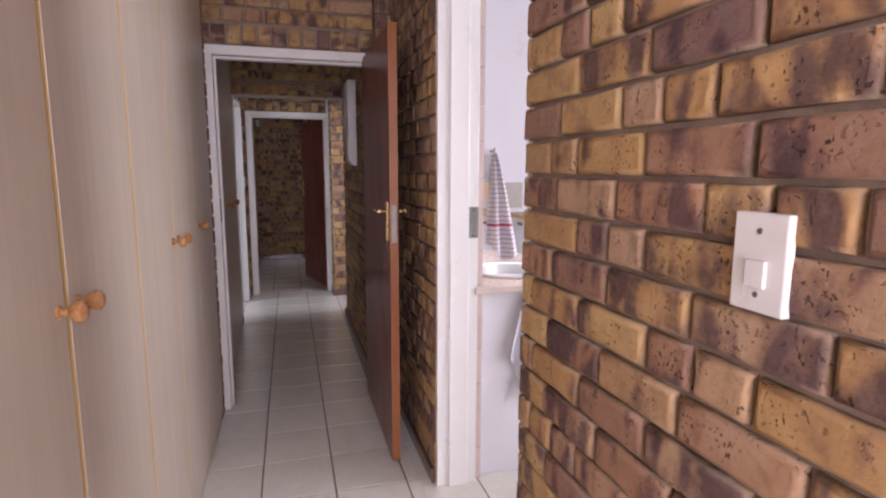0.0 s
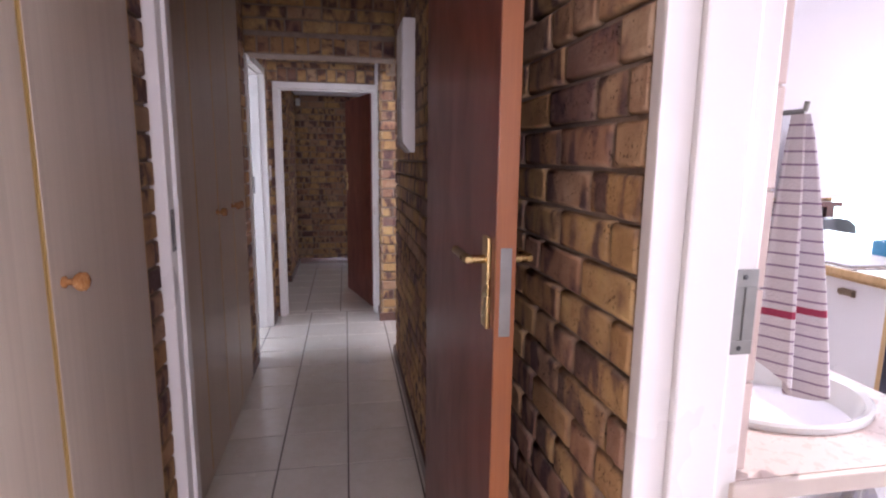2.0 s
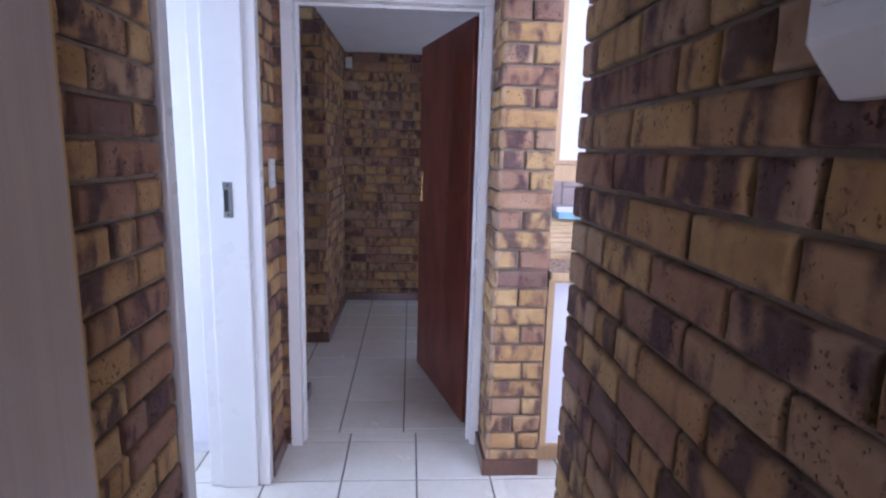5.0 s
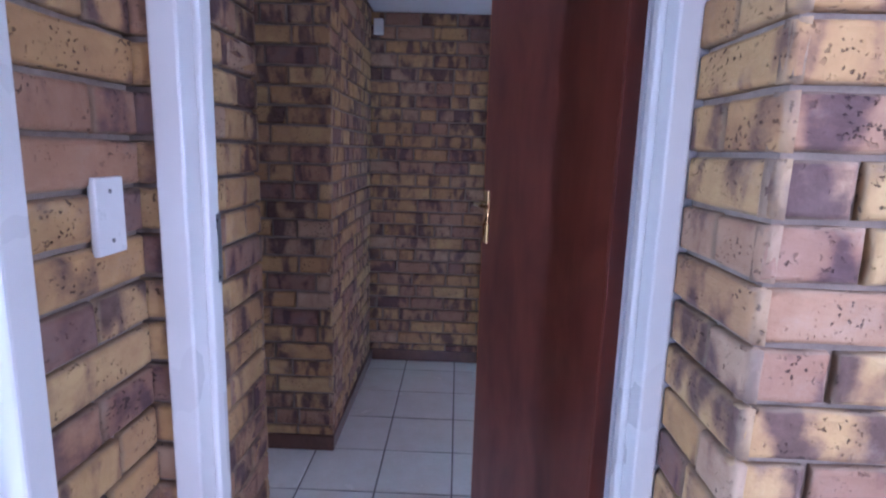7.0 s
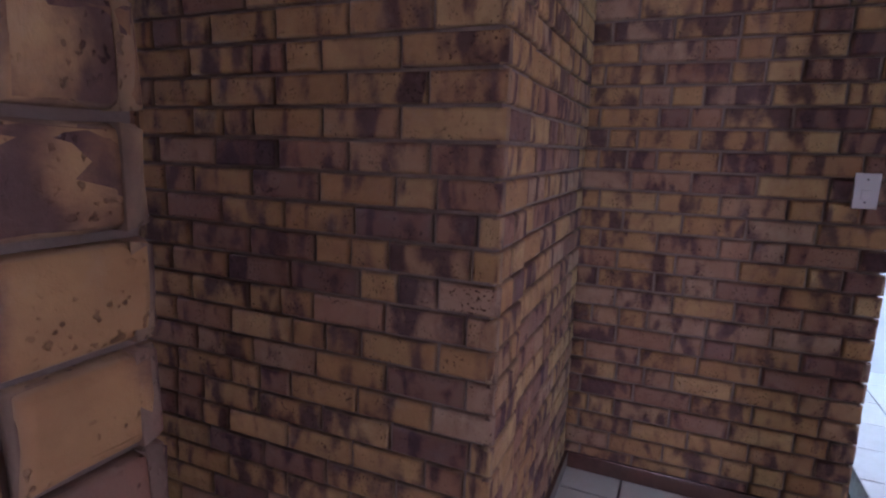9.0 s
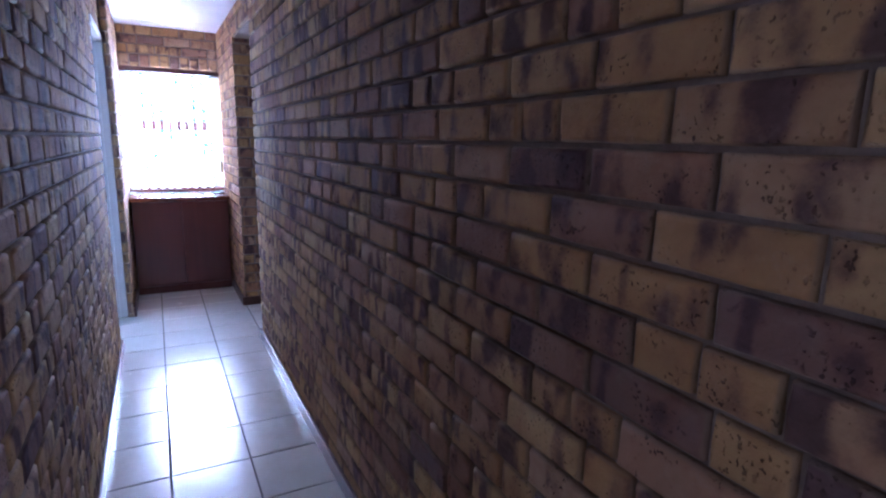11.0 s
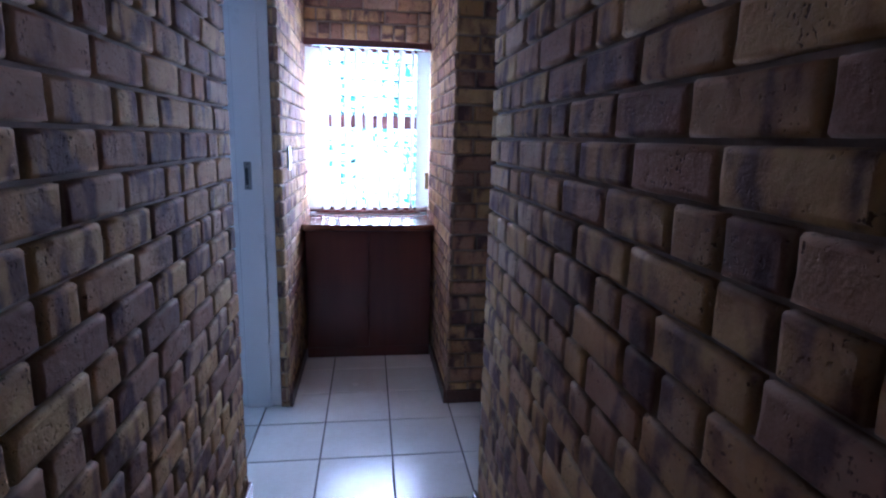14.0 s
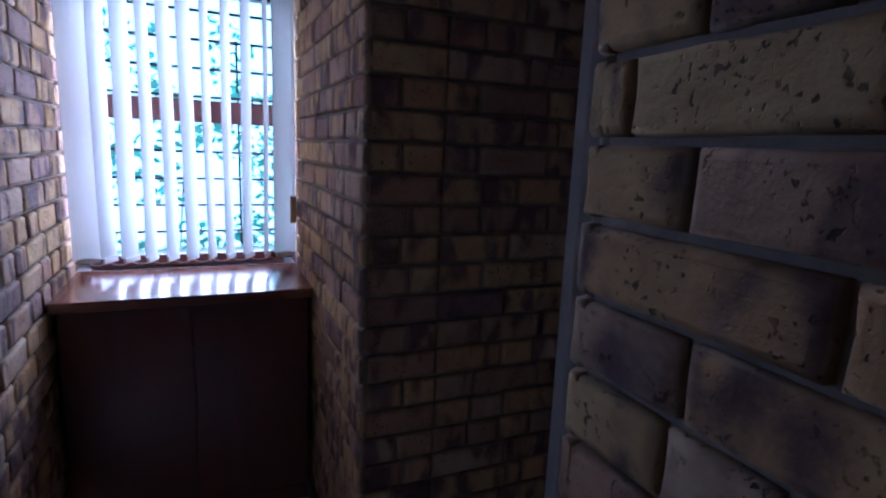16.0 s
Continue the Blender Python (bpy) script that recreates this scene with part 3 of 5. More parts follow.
P("wall_lounge_5", 2.9, 3.0, 10.5, 10.9, 0, HALL_TOP)

skirting((0.567, 0.583, 2.295, 3.255), (WR - 0.016, WR, 3.494, 5.315), (WR - 0.016, WR + 0.2, 5.315, 5.331),
         (WL, WL + 0.016, 4.93, 5.30), (WL, WL + 0.016, 6.16, 6.40), (0.43, 0.446, 6.17, 6.404), (0.43, 0.675, 6.154, 6.17),
         (WL + 0.012, WL + 0.028, 6.54, S2), (-4.40, WL + 0.028, S2, S2 + 0.016), (-4.265, WL - 0.001, N2 - 0.016, N2),
         (WL - 0.01, WL + 0.006, N2 - 0.016, BACK), (WL - 0.01, 0.56, BACK - 0.016, BACK), (-5.75, -5.126, S2 + 0.055, S2 + 0.071),
         (-5.75, -5.099, N2 - 0.016, N2), (-5.115, -5.099, N2, 8.42), (WN - 0.016, WN, -1.5, 1.325))


# ---------------------------------------------------------------- door frames and doors
def steel_jamb(bm, along, c, d0, d1, inward, z1, width=0.05):
    """One pressed-steel jamb: broad body with a rebated stop, the opening on the side 'inward'."""
    w = width * inward
    for a0, a1, b0, b1 in ((c, c + w, d0, d1), (c + w, c + w + 0.014 * inward, d0 + 0.05, d1 - 0.045)):
        lo, hi = min(a0, a1), max(a0, a1)
        if along == "x":
            box(bm, lo, hi, b0, b1, 0.002, z1)
        else:
            box(bm, b0, b1, lo, hi, 0.002, z1)


def door_frame(name, along, a0, a1, d0, d1, top, label="white painted pressed-steel door frame", far=0.05, short=0.0):
    """Frame in a wall: a0, a1 its outer sides, d0, d1 its two faces, top its outer height."""
    t = thing(name, *(((a0 + a1) / 2, (d0 + d1) / 2, 0) if along == "x" else ((d0 + d1) / 2, (a0 + a1) / 2, 0)), label, "door frame")
    t["kind"] = "structure"
    for c, s in ((a0, 1), (a1, -1)):
        bm = bmesh.new()
        steel_jamb(bm, along, c, d0, d1 if s > 0 else d1 - short, s, top - 0.05, 0.05 if s > 0 else far)
        part("jamb", bm, STEEL_WHITE, t, bevel=0.005)
    bm = bmesh.new()
    for b in ((a0, a1, d0, d1, top - 0.05, top), (a0 + 0.05, a1 - 0.05, d0 + 0.05, d1 - 0.045, top - 0.064, top - 0.0501)):
        box(bm, *(b if along == "x" else (b[2], b[3], b[0], b[1], b[4], b[5])))
    part("head", bm, STEEL_WHITE, t, bevel=0.005)
    return t


def strike_plate(fr, x, y, z, along, sign, hole=BLACK, w=0.017):
    """Lock plate let into a jamb, with its latch hole towards the stop; it faces along the axis by sign."""
    def b(u0, u1, n0, n1, z0, z1):
        n0, n1 = sorted((n0 * sign, n1 * sign))
        return (x + n0, x + n1, y + u0, y + u1, z + z0, z + z1) if along == "x" else (x + u0, x + u1, y + n0, y + n1, z + z0, z + z1)
    pl = part("strike_plate", boxes(b(-w, w, -0.001, 0.0025, 0.038, 0.066), b(-w, w, -0.001, 0.0025, -0.066, -0.044), b(0.003, w, -0.001, 0.0025, -0.0439, 0.0379)), STEEL, fr, "dull steel lock strike plate", bevel=0.0008)
    part("latch_hole", boxes(b(-w + 0.002, 0.0028, 0.0002, 0.0008, -0.0438, 0.0378)), hole, pl)
    for zz in (0.054, -0.056):
        bm = bmesh.new()
        c = Vector((x, y, z + zz)) + Vector((sign, 0, 0) if along == "x" else (0, sign, 0)) * 0.0024
        lathe(bm, c, (sign, 0, 0) if along == "x" else (0, sign, 0), [(0, 0.0042), (0.0008, 0.004), (0.001, 0.001)], 10)
        part("screw", bm, BLACK, pl)


def door_leaf(name, hx, hy, width, closed_dir, degrees, top, label, lever_side, lock=1.16):
    """Flush door: built closed along x from the hinge, then swung about it."""
    s = closed_dir
    m = hinge(hx, hy, degrees)
    t = thing(name, hx, hy, 0.01, label, "door")
    t["kind"] = "structure"
    x0, x1 = sorted((hx, hx + s * width))
    part("leaf", boxes((x0 + 0.009, x1 - 0.009, hy - 0.02, hy + 0.02, 0.012, top)), DOOR_RED, t, bevel=0.002, turn=m)
    for e0, e1 in ((x0, x0 + 0.0088), (x1 - 0.0088, x1)):
        free = (e0 + e1) / 2 * s > hx * s + 0.1
        # Hinge-side strip takes the dark leaf colour, standing in for the shaded gap.
        part("edge_strip", boxes((e0, e1, hy - 0.0195, hy + 0.0195, 0.012, top)), DOOR_EDGE if free else DOOR_RED, t, "lighter orange-brown wooden door edge" if free else "", bevel=0.001, turn=m)
    lx = hx + s * (width - 0.052)
    e = hx + s * width
    part("lock_plate", boxes((min(e, e + s * 0.002), max(e, e + s * 0.002), hy - 0.011, hy + 0.011, lock - 0.105, lock + 0.065)), STEEL, t, "brass-toned mortice lock plate", bevel=0.0006, turn=m)
    for side in (-1, 1):
        y = hy + side * 0.02
        bm = boxes((lx - 0.021, lx + 0.021, min(y, y + side * 0.008), max(y, y + side * 0.008), lock - 0.1, lock + 0.08))
        pl = part("handle_plate", bm, BRASS, t, "worn brass lever handle plate", bevel=0.003, turn=m)
        bm = bmesh.new()
        rod(bm, (lx, y + side * 0.006, lock + 0.036), (lx, y + side * 0.046, lock + 0.036), 0.0085)
        lathe(bm, (lx, y + side * 0.042, lock + 0.036), (-s, 0, 0), [(-0.008, 0.006), (0, 0.0095), (0.05, 0.0085), (0.1, 0.0075), (0.112, 0.009), (0.116, 0.004)])
        part("lever", bm, BRASS, pl, smooth=True, turn=m)
    for z in (0.25, 1.72):
        bm = bmesh.new()
        rod(bm, (hx - s * 0.006, hy + lever_side * 0.021, z), (hx - s * 0.006, hy + lever_side * 0.021, z + 0.1), 0.007)
        box(bm, *sorted((hx - s * 0.004, hx + s * 0.03)), *sorted((hy + lever_side * 0.02, hy + lever_side * 0.0225)), z, z + 0.1)
        part("hinge", bm, STEEL_WHITE, t, "white painted butt hinge", turn=m)
    return t


# first door, across the passage
f1 = door_frame("door_frame_1", "x", -0.425, 0.4945, 3.345, 3.492, 2.062, far=0.02)
strike_plate(f1, -0.375, 3.372, 1.17, "x", 1)
door_leaf("door_1", 0.452, 3.39, 0.875, -1, 90.0, 2.03, "open flush mahogany-stained door beside the brick wall", -1, 1.175)
# second door
f2 = door_frame("door_frame_2", "x", -0.43, 0.444, 6.405, 6.53, 2.018, far=0.039)
strike_plate(f2, -0.38, 6.5115, 1.185, "x", 1, STEEL_WHITE)
door_leaf("door_2", 0.404, 6.602, 0.85, -1, -75, 1.97, "open flush mahogany-stained door into the dark hall", 1, 1.17)
# kitchen door, bedroom door, bathroom door, side door
f3 = door_frame("door_frame_3", "y", 1.331, 2.288, 0.585, 0.765, 2.135, far=0.03)
strike_plate(f3, 0.742, 2.258, 1.18, "y", -1, STEEL, 0.022)
f4 = door_frame("door_frame_4", "y", 5.332, 6.155, -0.69, -0.45, 2.08)
strike_plate(f4, -0.566, 6.091, 1.178, "y", -1)
f5 = door_frame("door_frame_5", "x", -5.199, -4.401, 6.735, 6.953, 2.08, short=0.085)
strike_plate(f5, -5.135, 6.84, 1.19, "x", 1)
f6 = door_frame("door_frame_6", "x", -5.114, -4.26, 8.43, 8.60, 2.10)
solid("door_3", boxes((-5.06, -4.32, 8.56, 8.60, 0.01, 2.04)), DOOR_RED, "closed mahogany-stained flush door", "door", "structure", bevel=0.002)


# ---------------------------------------------------------------- built-in closets
def knob(parent, x, y, z):
    bm = bmesh.new()
    lathe(bm, (x, y, z), (1, 0, 0), [(0, 0.012), (0.004, 0.013), (0.008, 0.007), (0.018, 0.0075), (0.024, 0.016), (0.032, 0.0205), (0.041, 0.0195), (0.047, 0.012), (0.049, 0.003)], 18)
    part("knob", bm, KNOB, parent, "turned wooden knob", smooth=True)


def closet(name, front, y0, y1, gaps, knobs, label):
    t = thing(name, front - 0.3, (y0 + y1) / 2, 0, label, "closet")
    # Carcass coloured dark brown to put shade into the gaps between doors.
    part("carcass", boxes((front - 0.62, front - 0.024, y0, y1, 0.002, TOP - 0.004)), SKIRT_AND_GAPS, t)
    part("plinth", boxes((front - 0.0235, front - 0.012, y0, y1, 0.002, 0.055)), CLOSET, t)
    line = [y0] + list(gaps) + [y1]
    for a, b in zip(line, line[1:]):
        d = part("door", boxes((front - 0.020, front, a + 0.0095, b - 0.0095, 0.06, TOP - 0.02)), CLOSET, t, bevel=0.0025)
        for e in (a + 0.0022, b - 0.0094):
            part("edging", boxes((front - 0.0195, front - 0.0012, e, e + 0.0072, 0.06, TOP - 0.02)), CLOSET_EDGE, d, "golden wooden edge strip")
        for ky in knobs:
            if a < ky < b:
                knob(d, front, ky, 1.148)
    return t


closet("built_in_closet", -0.402, -1.42, 3.215, (-0.86, -0.34, 0.18, 0.70, 1.22, 1.72, 2.215, 2.69), (-0.905, -0.815, 0.135, 0.225, 1.175, 1.265, 2.17, 2.26, 2.745),
       "cream washed built-in closet with golden edging and round wooden knobs")
closet("built_in_closet", -0.425, 3.496, 4.925, (3.87, 4.235, 4.565), (4.19, 4.525, 4.605), "cream washed built-in closet beside the white door frame")
wall("wall_west_5", -1.04, -0.408, 3.218, 3.344, 0, TOP, "x+")


# ---------------------------------------------------------------- switches and small wall fittings
def switch_plate(name, x, y, z, nx, ny, w, h, label, rockers=1):
    """Switch or blank plate on a wall whose normal is (nx, ny)."""
    t = thing(name, x, y, z, label, "light switch")
    def b(u0, u1, n0, n1, z0, z1):
        n0, n1 = sorted((n0 * (nx + ny), n1 * (nx + ny)))
        return (x + n0, x + n1, y + u0, y + u1, z + z0, z + z1) if nx else (x + u0, x + u1, y + n0, y + n1, z + z0, z + z1)
    part("plate", boxes(b(-w / 2, w / 2, -0.004, 0.009, -h / 2, h / 2)), SWITCH, t, bevel=0.003)
    for i in range(rockers):
        part("rocker", boxes(b(-0.015, 0.015, 0.0095, 0.0145, -0.03, 0.004)), SWITCH, t, bevel=0.002)
    for s in (-1, 1):
        bm = bmesh.new()
        c = Vector((x, y, z + s * h * 0.32)) + Vector((nx, ny, 0)) * 0.0088
        lathe(bm, c, (nx, ny, 0), [(0, 0.0038), (0.001, 0.0036), (0.0012, 0.0015)], 10)
        part("screw", bm, STEEL, t)
    return t


switch_plate("light_switch", WN, 0.613, 1.289, -1, 0, 0.079, 0.122, "white single-rocker light switch on the face brick")
switch_plate("light_switch", WL, 6.318, 1.268, 1, 0, 0.068, 0.118, "white blank switch plate on the brick beside the door frame", 0)
switch_plate("light_switch", 0.46, BACK, 1.268, 0, -1, 0.072, 0.12, "white light switch on the hall's brick back wall")
switch_plate("light_switch", -5.34, S2 + 0.055, 1.268, 0, 1, 0.072, 0.12, "white light switch on the brick beside the window")

sensor = thing("motion_detector", -0.43, BACK - 0.03, 2.07, "small white corner alarm detector on the brick", "alarm sensor")
part("housing", boxes((-0.455, -0.40, BACK - 0.042, BACK, 2.045, 2.135)), SWITCH, sensor, bevel=0.006)
part("lens", boxes((-0.447, -0.408, BACK - 0.046, BACK - 0.0421, 2.055, 2.09)), CERAMIC, sensor, bevel=0.001)

# distribution board with its sloping lower edge
db = thing("distribution_board", WR - 0.03, 4.52, 1.43, "white metal electrical distribution board on the brick wall", "fuse box")
bm = bmesh.new()
ring_sweep(bm, [[(WR, y, 1.43), (WR - 0.022, y, 1.43), (WR - 0.06, y, 1.475), (WR - 0.06, y, 2.05), (WR, y, 2.05)] for y in (4.225, 4.50)])
part("case", bm, STEEL_WHITE, db, bevel=0.004)
part("cover", boxes((WR - 0.064, WR - 0.0602, 4.245, 4.48, 1.50, 2.02)), STEEL_WHITE, db, bevel=0.002)


# ---------------------------------------------------------------- kitchen shell
KX = WR + 0.22                      # kitchen side of the passage wall
P("wall_kitchen_1", 0.675, 3.6, 6.85, 6.95, 0, 3.2)
wall("wall_dining_1", 3.6, 5.58, 6.85, 6.95, 0, 2.059, "y-", "warm brown face-brick wall of the dining room")
P("wall_dining_2", 6.75, 7.3, 6.85, 6.95, 0, 2.059)
P("wall_dining_3", 5.58, 6.75, 6.85, 6.95, 1.95, 2.059)
# East wall out of view; its opening is cut for the added fill.
P("wall_dining_4", 7.2, 7.3, -0.4, 0.4, 0, 2.059)
P("wall_dining_5", 7.2, 7.3, 2.0, 6.85, 0, 2.059)
P("wall_dining_6", 7.2, 7.3, 0.4, 2.0, 0, 0.74)
P("wall_dining_7", 7.2, 7.3, 0.4, 2.0, 1.96, 2.059)
P("wall_kitchen_2", 0.755, 0.9, -0.5, -0.4, 0, 3.2)
P("wall_kitchen_3", 2.5, 7.3, -0.5, -0.4, 0, 3.2)
P("wall_kitchen_4", 0.9, 2.5, -0.5, -0.4, 0, 3.2)
# Unseen wall added with an opening for the kitchen fill light.
P("wall_kitchen_8", 3.25, 3.36, -0.4, 0.1, 0, 2.055)
P("wall_kitchen_9", 3.25, 3.36, 0.1, 1.8, 0, 0.9)
P("wall_kitchen_10", 3.25, 3.36, 1.8, 1.949, 0, 2.055)
P("wall_kitchen_6", WN, KX, -0.5, 6.64, TOP + 0.08, 3.2)
ceiling("ceiling_6", 0.5, 1.3, -0.5, 6.95, 3.2)
ceiling("ceiling_7", 2.65, 7.3, -0.5, 6.95, 2.06)
ceiling("ceiling_8", 1.3, 2.7, -0.5, 3.1, 3.2)
ceiling("ceiling_9", 1.3, 2.7, 5.3, 6.95, 3.2)
P("wall_kitchen_7", 2.65, 2.70, -0.4, 6.85, 2.142, 3.2)
wall("wall_hob", 3.16, 3.36, 1.95, 3.72, 0, 2.055, "y+ x+", "brick and tile wall behind the hob")


# ---------------------------------------------------------------- alcove with window and cupboard
A0, A1 = S2 + 0.055, N2
cup = thing("cupboard", -5.98, (A0 + A1) / 2, 0, "low dark mahogany two-door cupboard under the window", "cupboard")
part("body", boxes((-6.19, -5.79, A0 + 0.018, A1 - 0.018, 0.002, 0.825)), CUPBOARD_WOOD, cup, bevel=0.002)
mid = (A0 + A1) / 2
for a, b in ((A0 + 0.02, mid - 0.0015), (mid + 0.0015, A1 - 0.02)):
    part("door", boxes((-5.789, -5.770, a, b, 0.07, 0.818)), CUPBOARD_WOOD, cup, bevel=0.003)
part("plinth", boxes((-5.789, -5.776, A0 + 0.02, A1 - 0.02, 0.002, 0.066)), CUPBOARD_WOOD, cup)
part("top", boxes((-6.195, -5.735, A0 + 0.006, A1 - 0.006, 0.8255, 0.862)), CUPBOARD_TOP, cup, "glossy reddish-brown wooden top board", bevel=0.004)

win = thing("window_1", -6.3, mid, 0.865, "brown timber-framed window with horizontal burglar bars", "window")
win["kind"] = "structure"
WZ0, WZ1 = 0.87, 1.985
for nm, b in (("stile", (-6.33, -6.27, A0 + 0.002, A0 + 0.05, WZ0, WZ1)), ("stile", (-6.33, -6.27, A1 - 0.05, A1 - 0.002, WZ0, WZ1)),
              ("sill", (-6.34, -6.2, A0 + 0.0501, A1 - 0.0501, WZ0, WZ0 + 0.045)), ("head", (-6.33, -6.27, A0 + 0.0501, A1 - 0.0501, WZ1 - 0.05, WZ1 - 0.001)),
              ("transom", (-6.33, -6.27, A0 + 0.0501, A1 - 0.0501, 1.44, 1.53))):
    part(nm, boxes(b), CUPBOARD_WOOD, win, bevel=0.003)
glass, gnt, gb = material("window_glass")
gb.inputs["Transmission Weight"].default_value, gb.inputs["Roughness"].default_value, gb.inputs["IOR"].default_value = 1.0, 0.0, 1.05
for z0, z1 in ((WZ0 + 0.045, 1.44), (1.53, WZ1 - 0.05)):
    g = part("pane", boxes((-6.302, -6.299, A0 + 0.05, A1 - 0.05, z0, z1)), glass, win)
    g.visible_shadow = False
for i in range(9):
    z = 1.00 + i * 0.108
    if 1.43 < z < 1.54:
        continue
    bm = bmesh.new()
    rod(bm, (-6.25, A0 + 0.004, z), (-6.25, A1 - 0.004, z), 0.0065, 8)
    part("burglar_bar", bm, BLACK, win, "black iron burglar bar")

VANE, vnt, vb = material("blind_fabric")
vv = coords(vnt)
vnt.links.new(ramp(vnt, noise_node(vnt, mapping(vnt, vv, (200, 200, 12)), 1.0, 2), [(0.3, (0.72, 0.71, 0.69)), (0.7, (0.82, 0.81, 0.79))]), vb.inputs["Base Color"])
vb.inputs["Roughness"].default_value = 0.9
vtr = vnt.nodes.new("ShaderNodeBsdfTranslucent")
vtr.inputs[0].default_value = (0.8, 0.8, 0.78, 1)
vmx = vnt.nodes.new("ShaderNodeMixShader")
vmx.inputs[0].default_value = 0.6
vnt.links.new(vb.outputs[0], vmx.inputs[1])
vnt.links.new(vtr.outputs[0], vmx.inputs[2])
vnt.links.new(vmx.outputs[0], vnt.nodes["Material Output"].inputs[0])

blind = thing("vertical_blind", -6.13, mid, 0.9, "half-open white fabric vertical blind in the window", "blind")
part("head_rail", boxes((-6.155, -6.105, A0 + 0.004, A1 - 0.004, 1.94, 1.982)), CUPBOARD_WOOD, blind, bevel=0.003)
for i in range(11):
    y = A0 + 0.055 + i * 0.0705
    turn = 28 - i * 0.9 + (i * 37 % 11 - 5) * 1.2
    if i == 0:
        turn = 62
    if i == 10:
        turn = 70
    m = hinge(-6.13, y, -turn)
    bm = bmesh.new()
    half, th = 0.049, 0.0006
    cols = []
    for j in range(5):
        u = -half + 2 * half * j / 4
        bow = 0.006 * (1 - (u / half) ** 2)
        cols.append((u, bow))
    rings = []
    for z in (0.925, 1.15, 1.45, 1.75, 1.93):
        sway = 0.004 * math.sin(3 * z + i)
        rings.append([(-6.13 + u, y + bow + sway, z) for u, bow in cols] + [(-6.13 + u, y + bow + sway - th, z) for u, bow in reversed(cols)])
    ring_sweep(bm, rings)
    vane = part("vane", bm, VANE, blind, smooth=True, turn=m)
    part("bottom_weight", boxes((-6.13 - 0.04, -6.13 + 0.04, y - 0.0012, y + 0.006, 0.905, 0.9245)), SWITCH, vane, turn=m)
    bm = bmesh.new()
    rod(bm, (-6.13, y, 1.93), (-6.13, y, 1.941), 0.004, 8)
    part("hanger", bm, SWITCH, vane)
for i in range(10):
    y = A0 + 0.055 + i * 0.0705
    bm = bmesh.new()
    pts = [(-6.10, y + 0.0705 * k / 6, 0.912 - 0.012 * math.sin(math.pi * k / 6)) for k in range(7)]
    for a, b in zip(pts, pts[1:]):
        rod(bm, a, b, 0.0013, 6)
    part("link_chain", bm, SWITCH, blind)
cw = thing("cord_weight", -6.08, A1 - 0.02, 1.1, "small brass-brown cord weight on the blind's cord", "blind cord")
bm = bmesh.new()
rod(bm, (-6.09, A1 - 0.022, 1.16), (-6.09, A1 - 0.022, 1.94), 0.0015, 6)
part("cord", bm, SWITCH, cw)
part("weight", boxes((-6.102, -6.078, A1 - 0.034, A1 - 0.010, 1.05, 1.16)), BRASS, cw, bevel=0.004)


# ---------------------------------------------------------------- wall tiles
def wall_tiles(parent, along, plane, out, a0, a1, z0, z1, size=0.152):
    kit = tile_mesh(size - 0.004, size - 0.004, WALL_TILE, 0.005)
    deg = {("x", 1): (-90, 0, 0), ("x", -1): (90, 0, 0), ("y", 1): (0, 90, 0), ("y", -1): (0, -90, 0)}[along, out]
    i = 0
    while a0 + i * size < a1 - 0.01:
        j = 0
        while z0 + j * size < z1 - 0.01:
            a, b = a0 + i * size, min(a1, a0 + (i + 1) * size)
            c, d = z0 + j * size, min(z1, z0 + (j + 1) * size)
            o = new("tile", kit)
            o.parent = parent
            p = ((a + b) / 2, plane + out * 0.003, (c + d) / 2) if along == "x" else (plane + out * 0.003, (a + b) / 2, (c + d) / 2)
            o.location = Vector(p) - CENTRE[parent]
            o.rotation_euler = [radians(v) for v in deg]
            sa, sz = (b - a) / size, (d - c) / size
            o.scale = (sa, sz, 1) if along == "x" else (sz, sa, 1)
            j += 1
        i += 1


def cladding(name, b, label):
    return solid(name, boxes(b), WALL_GROUT, label, "wall tiles", "structure")


clad = cladding("trim_1", (0.735, 0.748, 2.332, 3.3, 0.0, 2.4), "pink-beige glazed wall tiles beside the kitchen door")
wall_tiles(clad, "y", 0.748, 1, 2.337, 3.3, 0.902, 2.35)
end_tiles = cladding("trim_4", (0.768, 0.794, 2.286, 2.2975, 0.905, 2.35), "beige glazed wall tiles at the wall's end beside the kitchen door")
wall_tiles(end_tiles, "x", 2.286, -1, 0.768, 0.794, 0.905, 2.35)
low_tiles = cladding("trim_5", (0.768, 0.794, 2.286, 2.2975, 0.0, 0.862), "beige glazed wall tiles at the wall's end under the worktop")
wall_tiles(low_tiles, "x", 2.286, -1, 0.768, 0.794, 0.0, 0.862)
clad2 = cladding("trim_2", (0.68, 3.0, 6.838, 6.85, 0.9, 1.4), "pink-beige glazed splashback tiles behind the worktop")
wall_tiles(clad2, "x", 6.838, -1, 0.69, 2.2, 0.905, 1.36, 0.101)
clad3 = cladding("trim_3", (3.148, 3.16, 2.0, 3.68, 0.9, 1.75), "pale beige tiles behind the hob")
wall_tiles(clad3, "y", 3.148, -1, 2.1, 3.68, 0.905, 1.7)


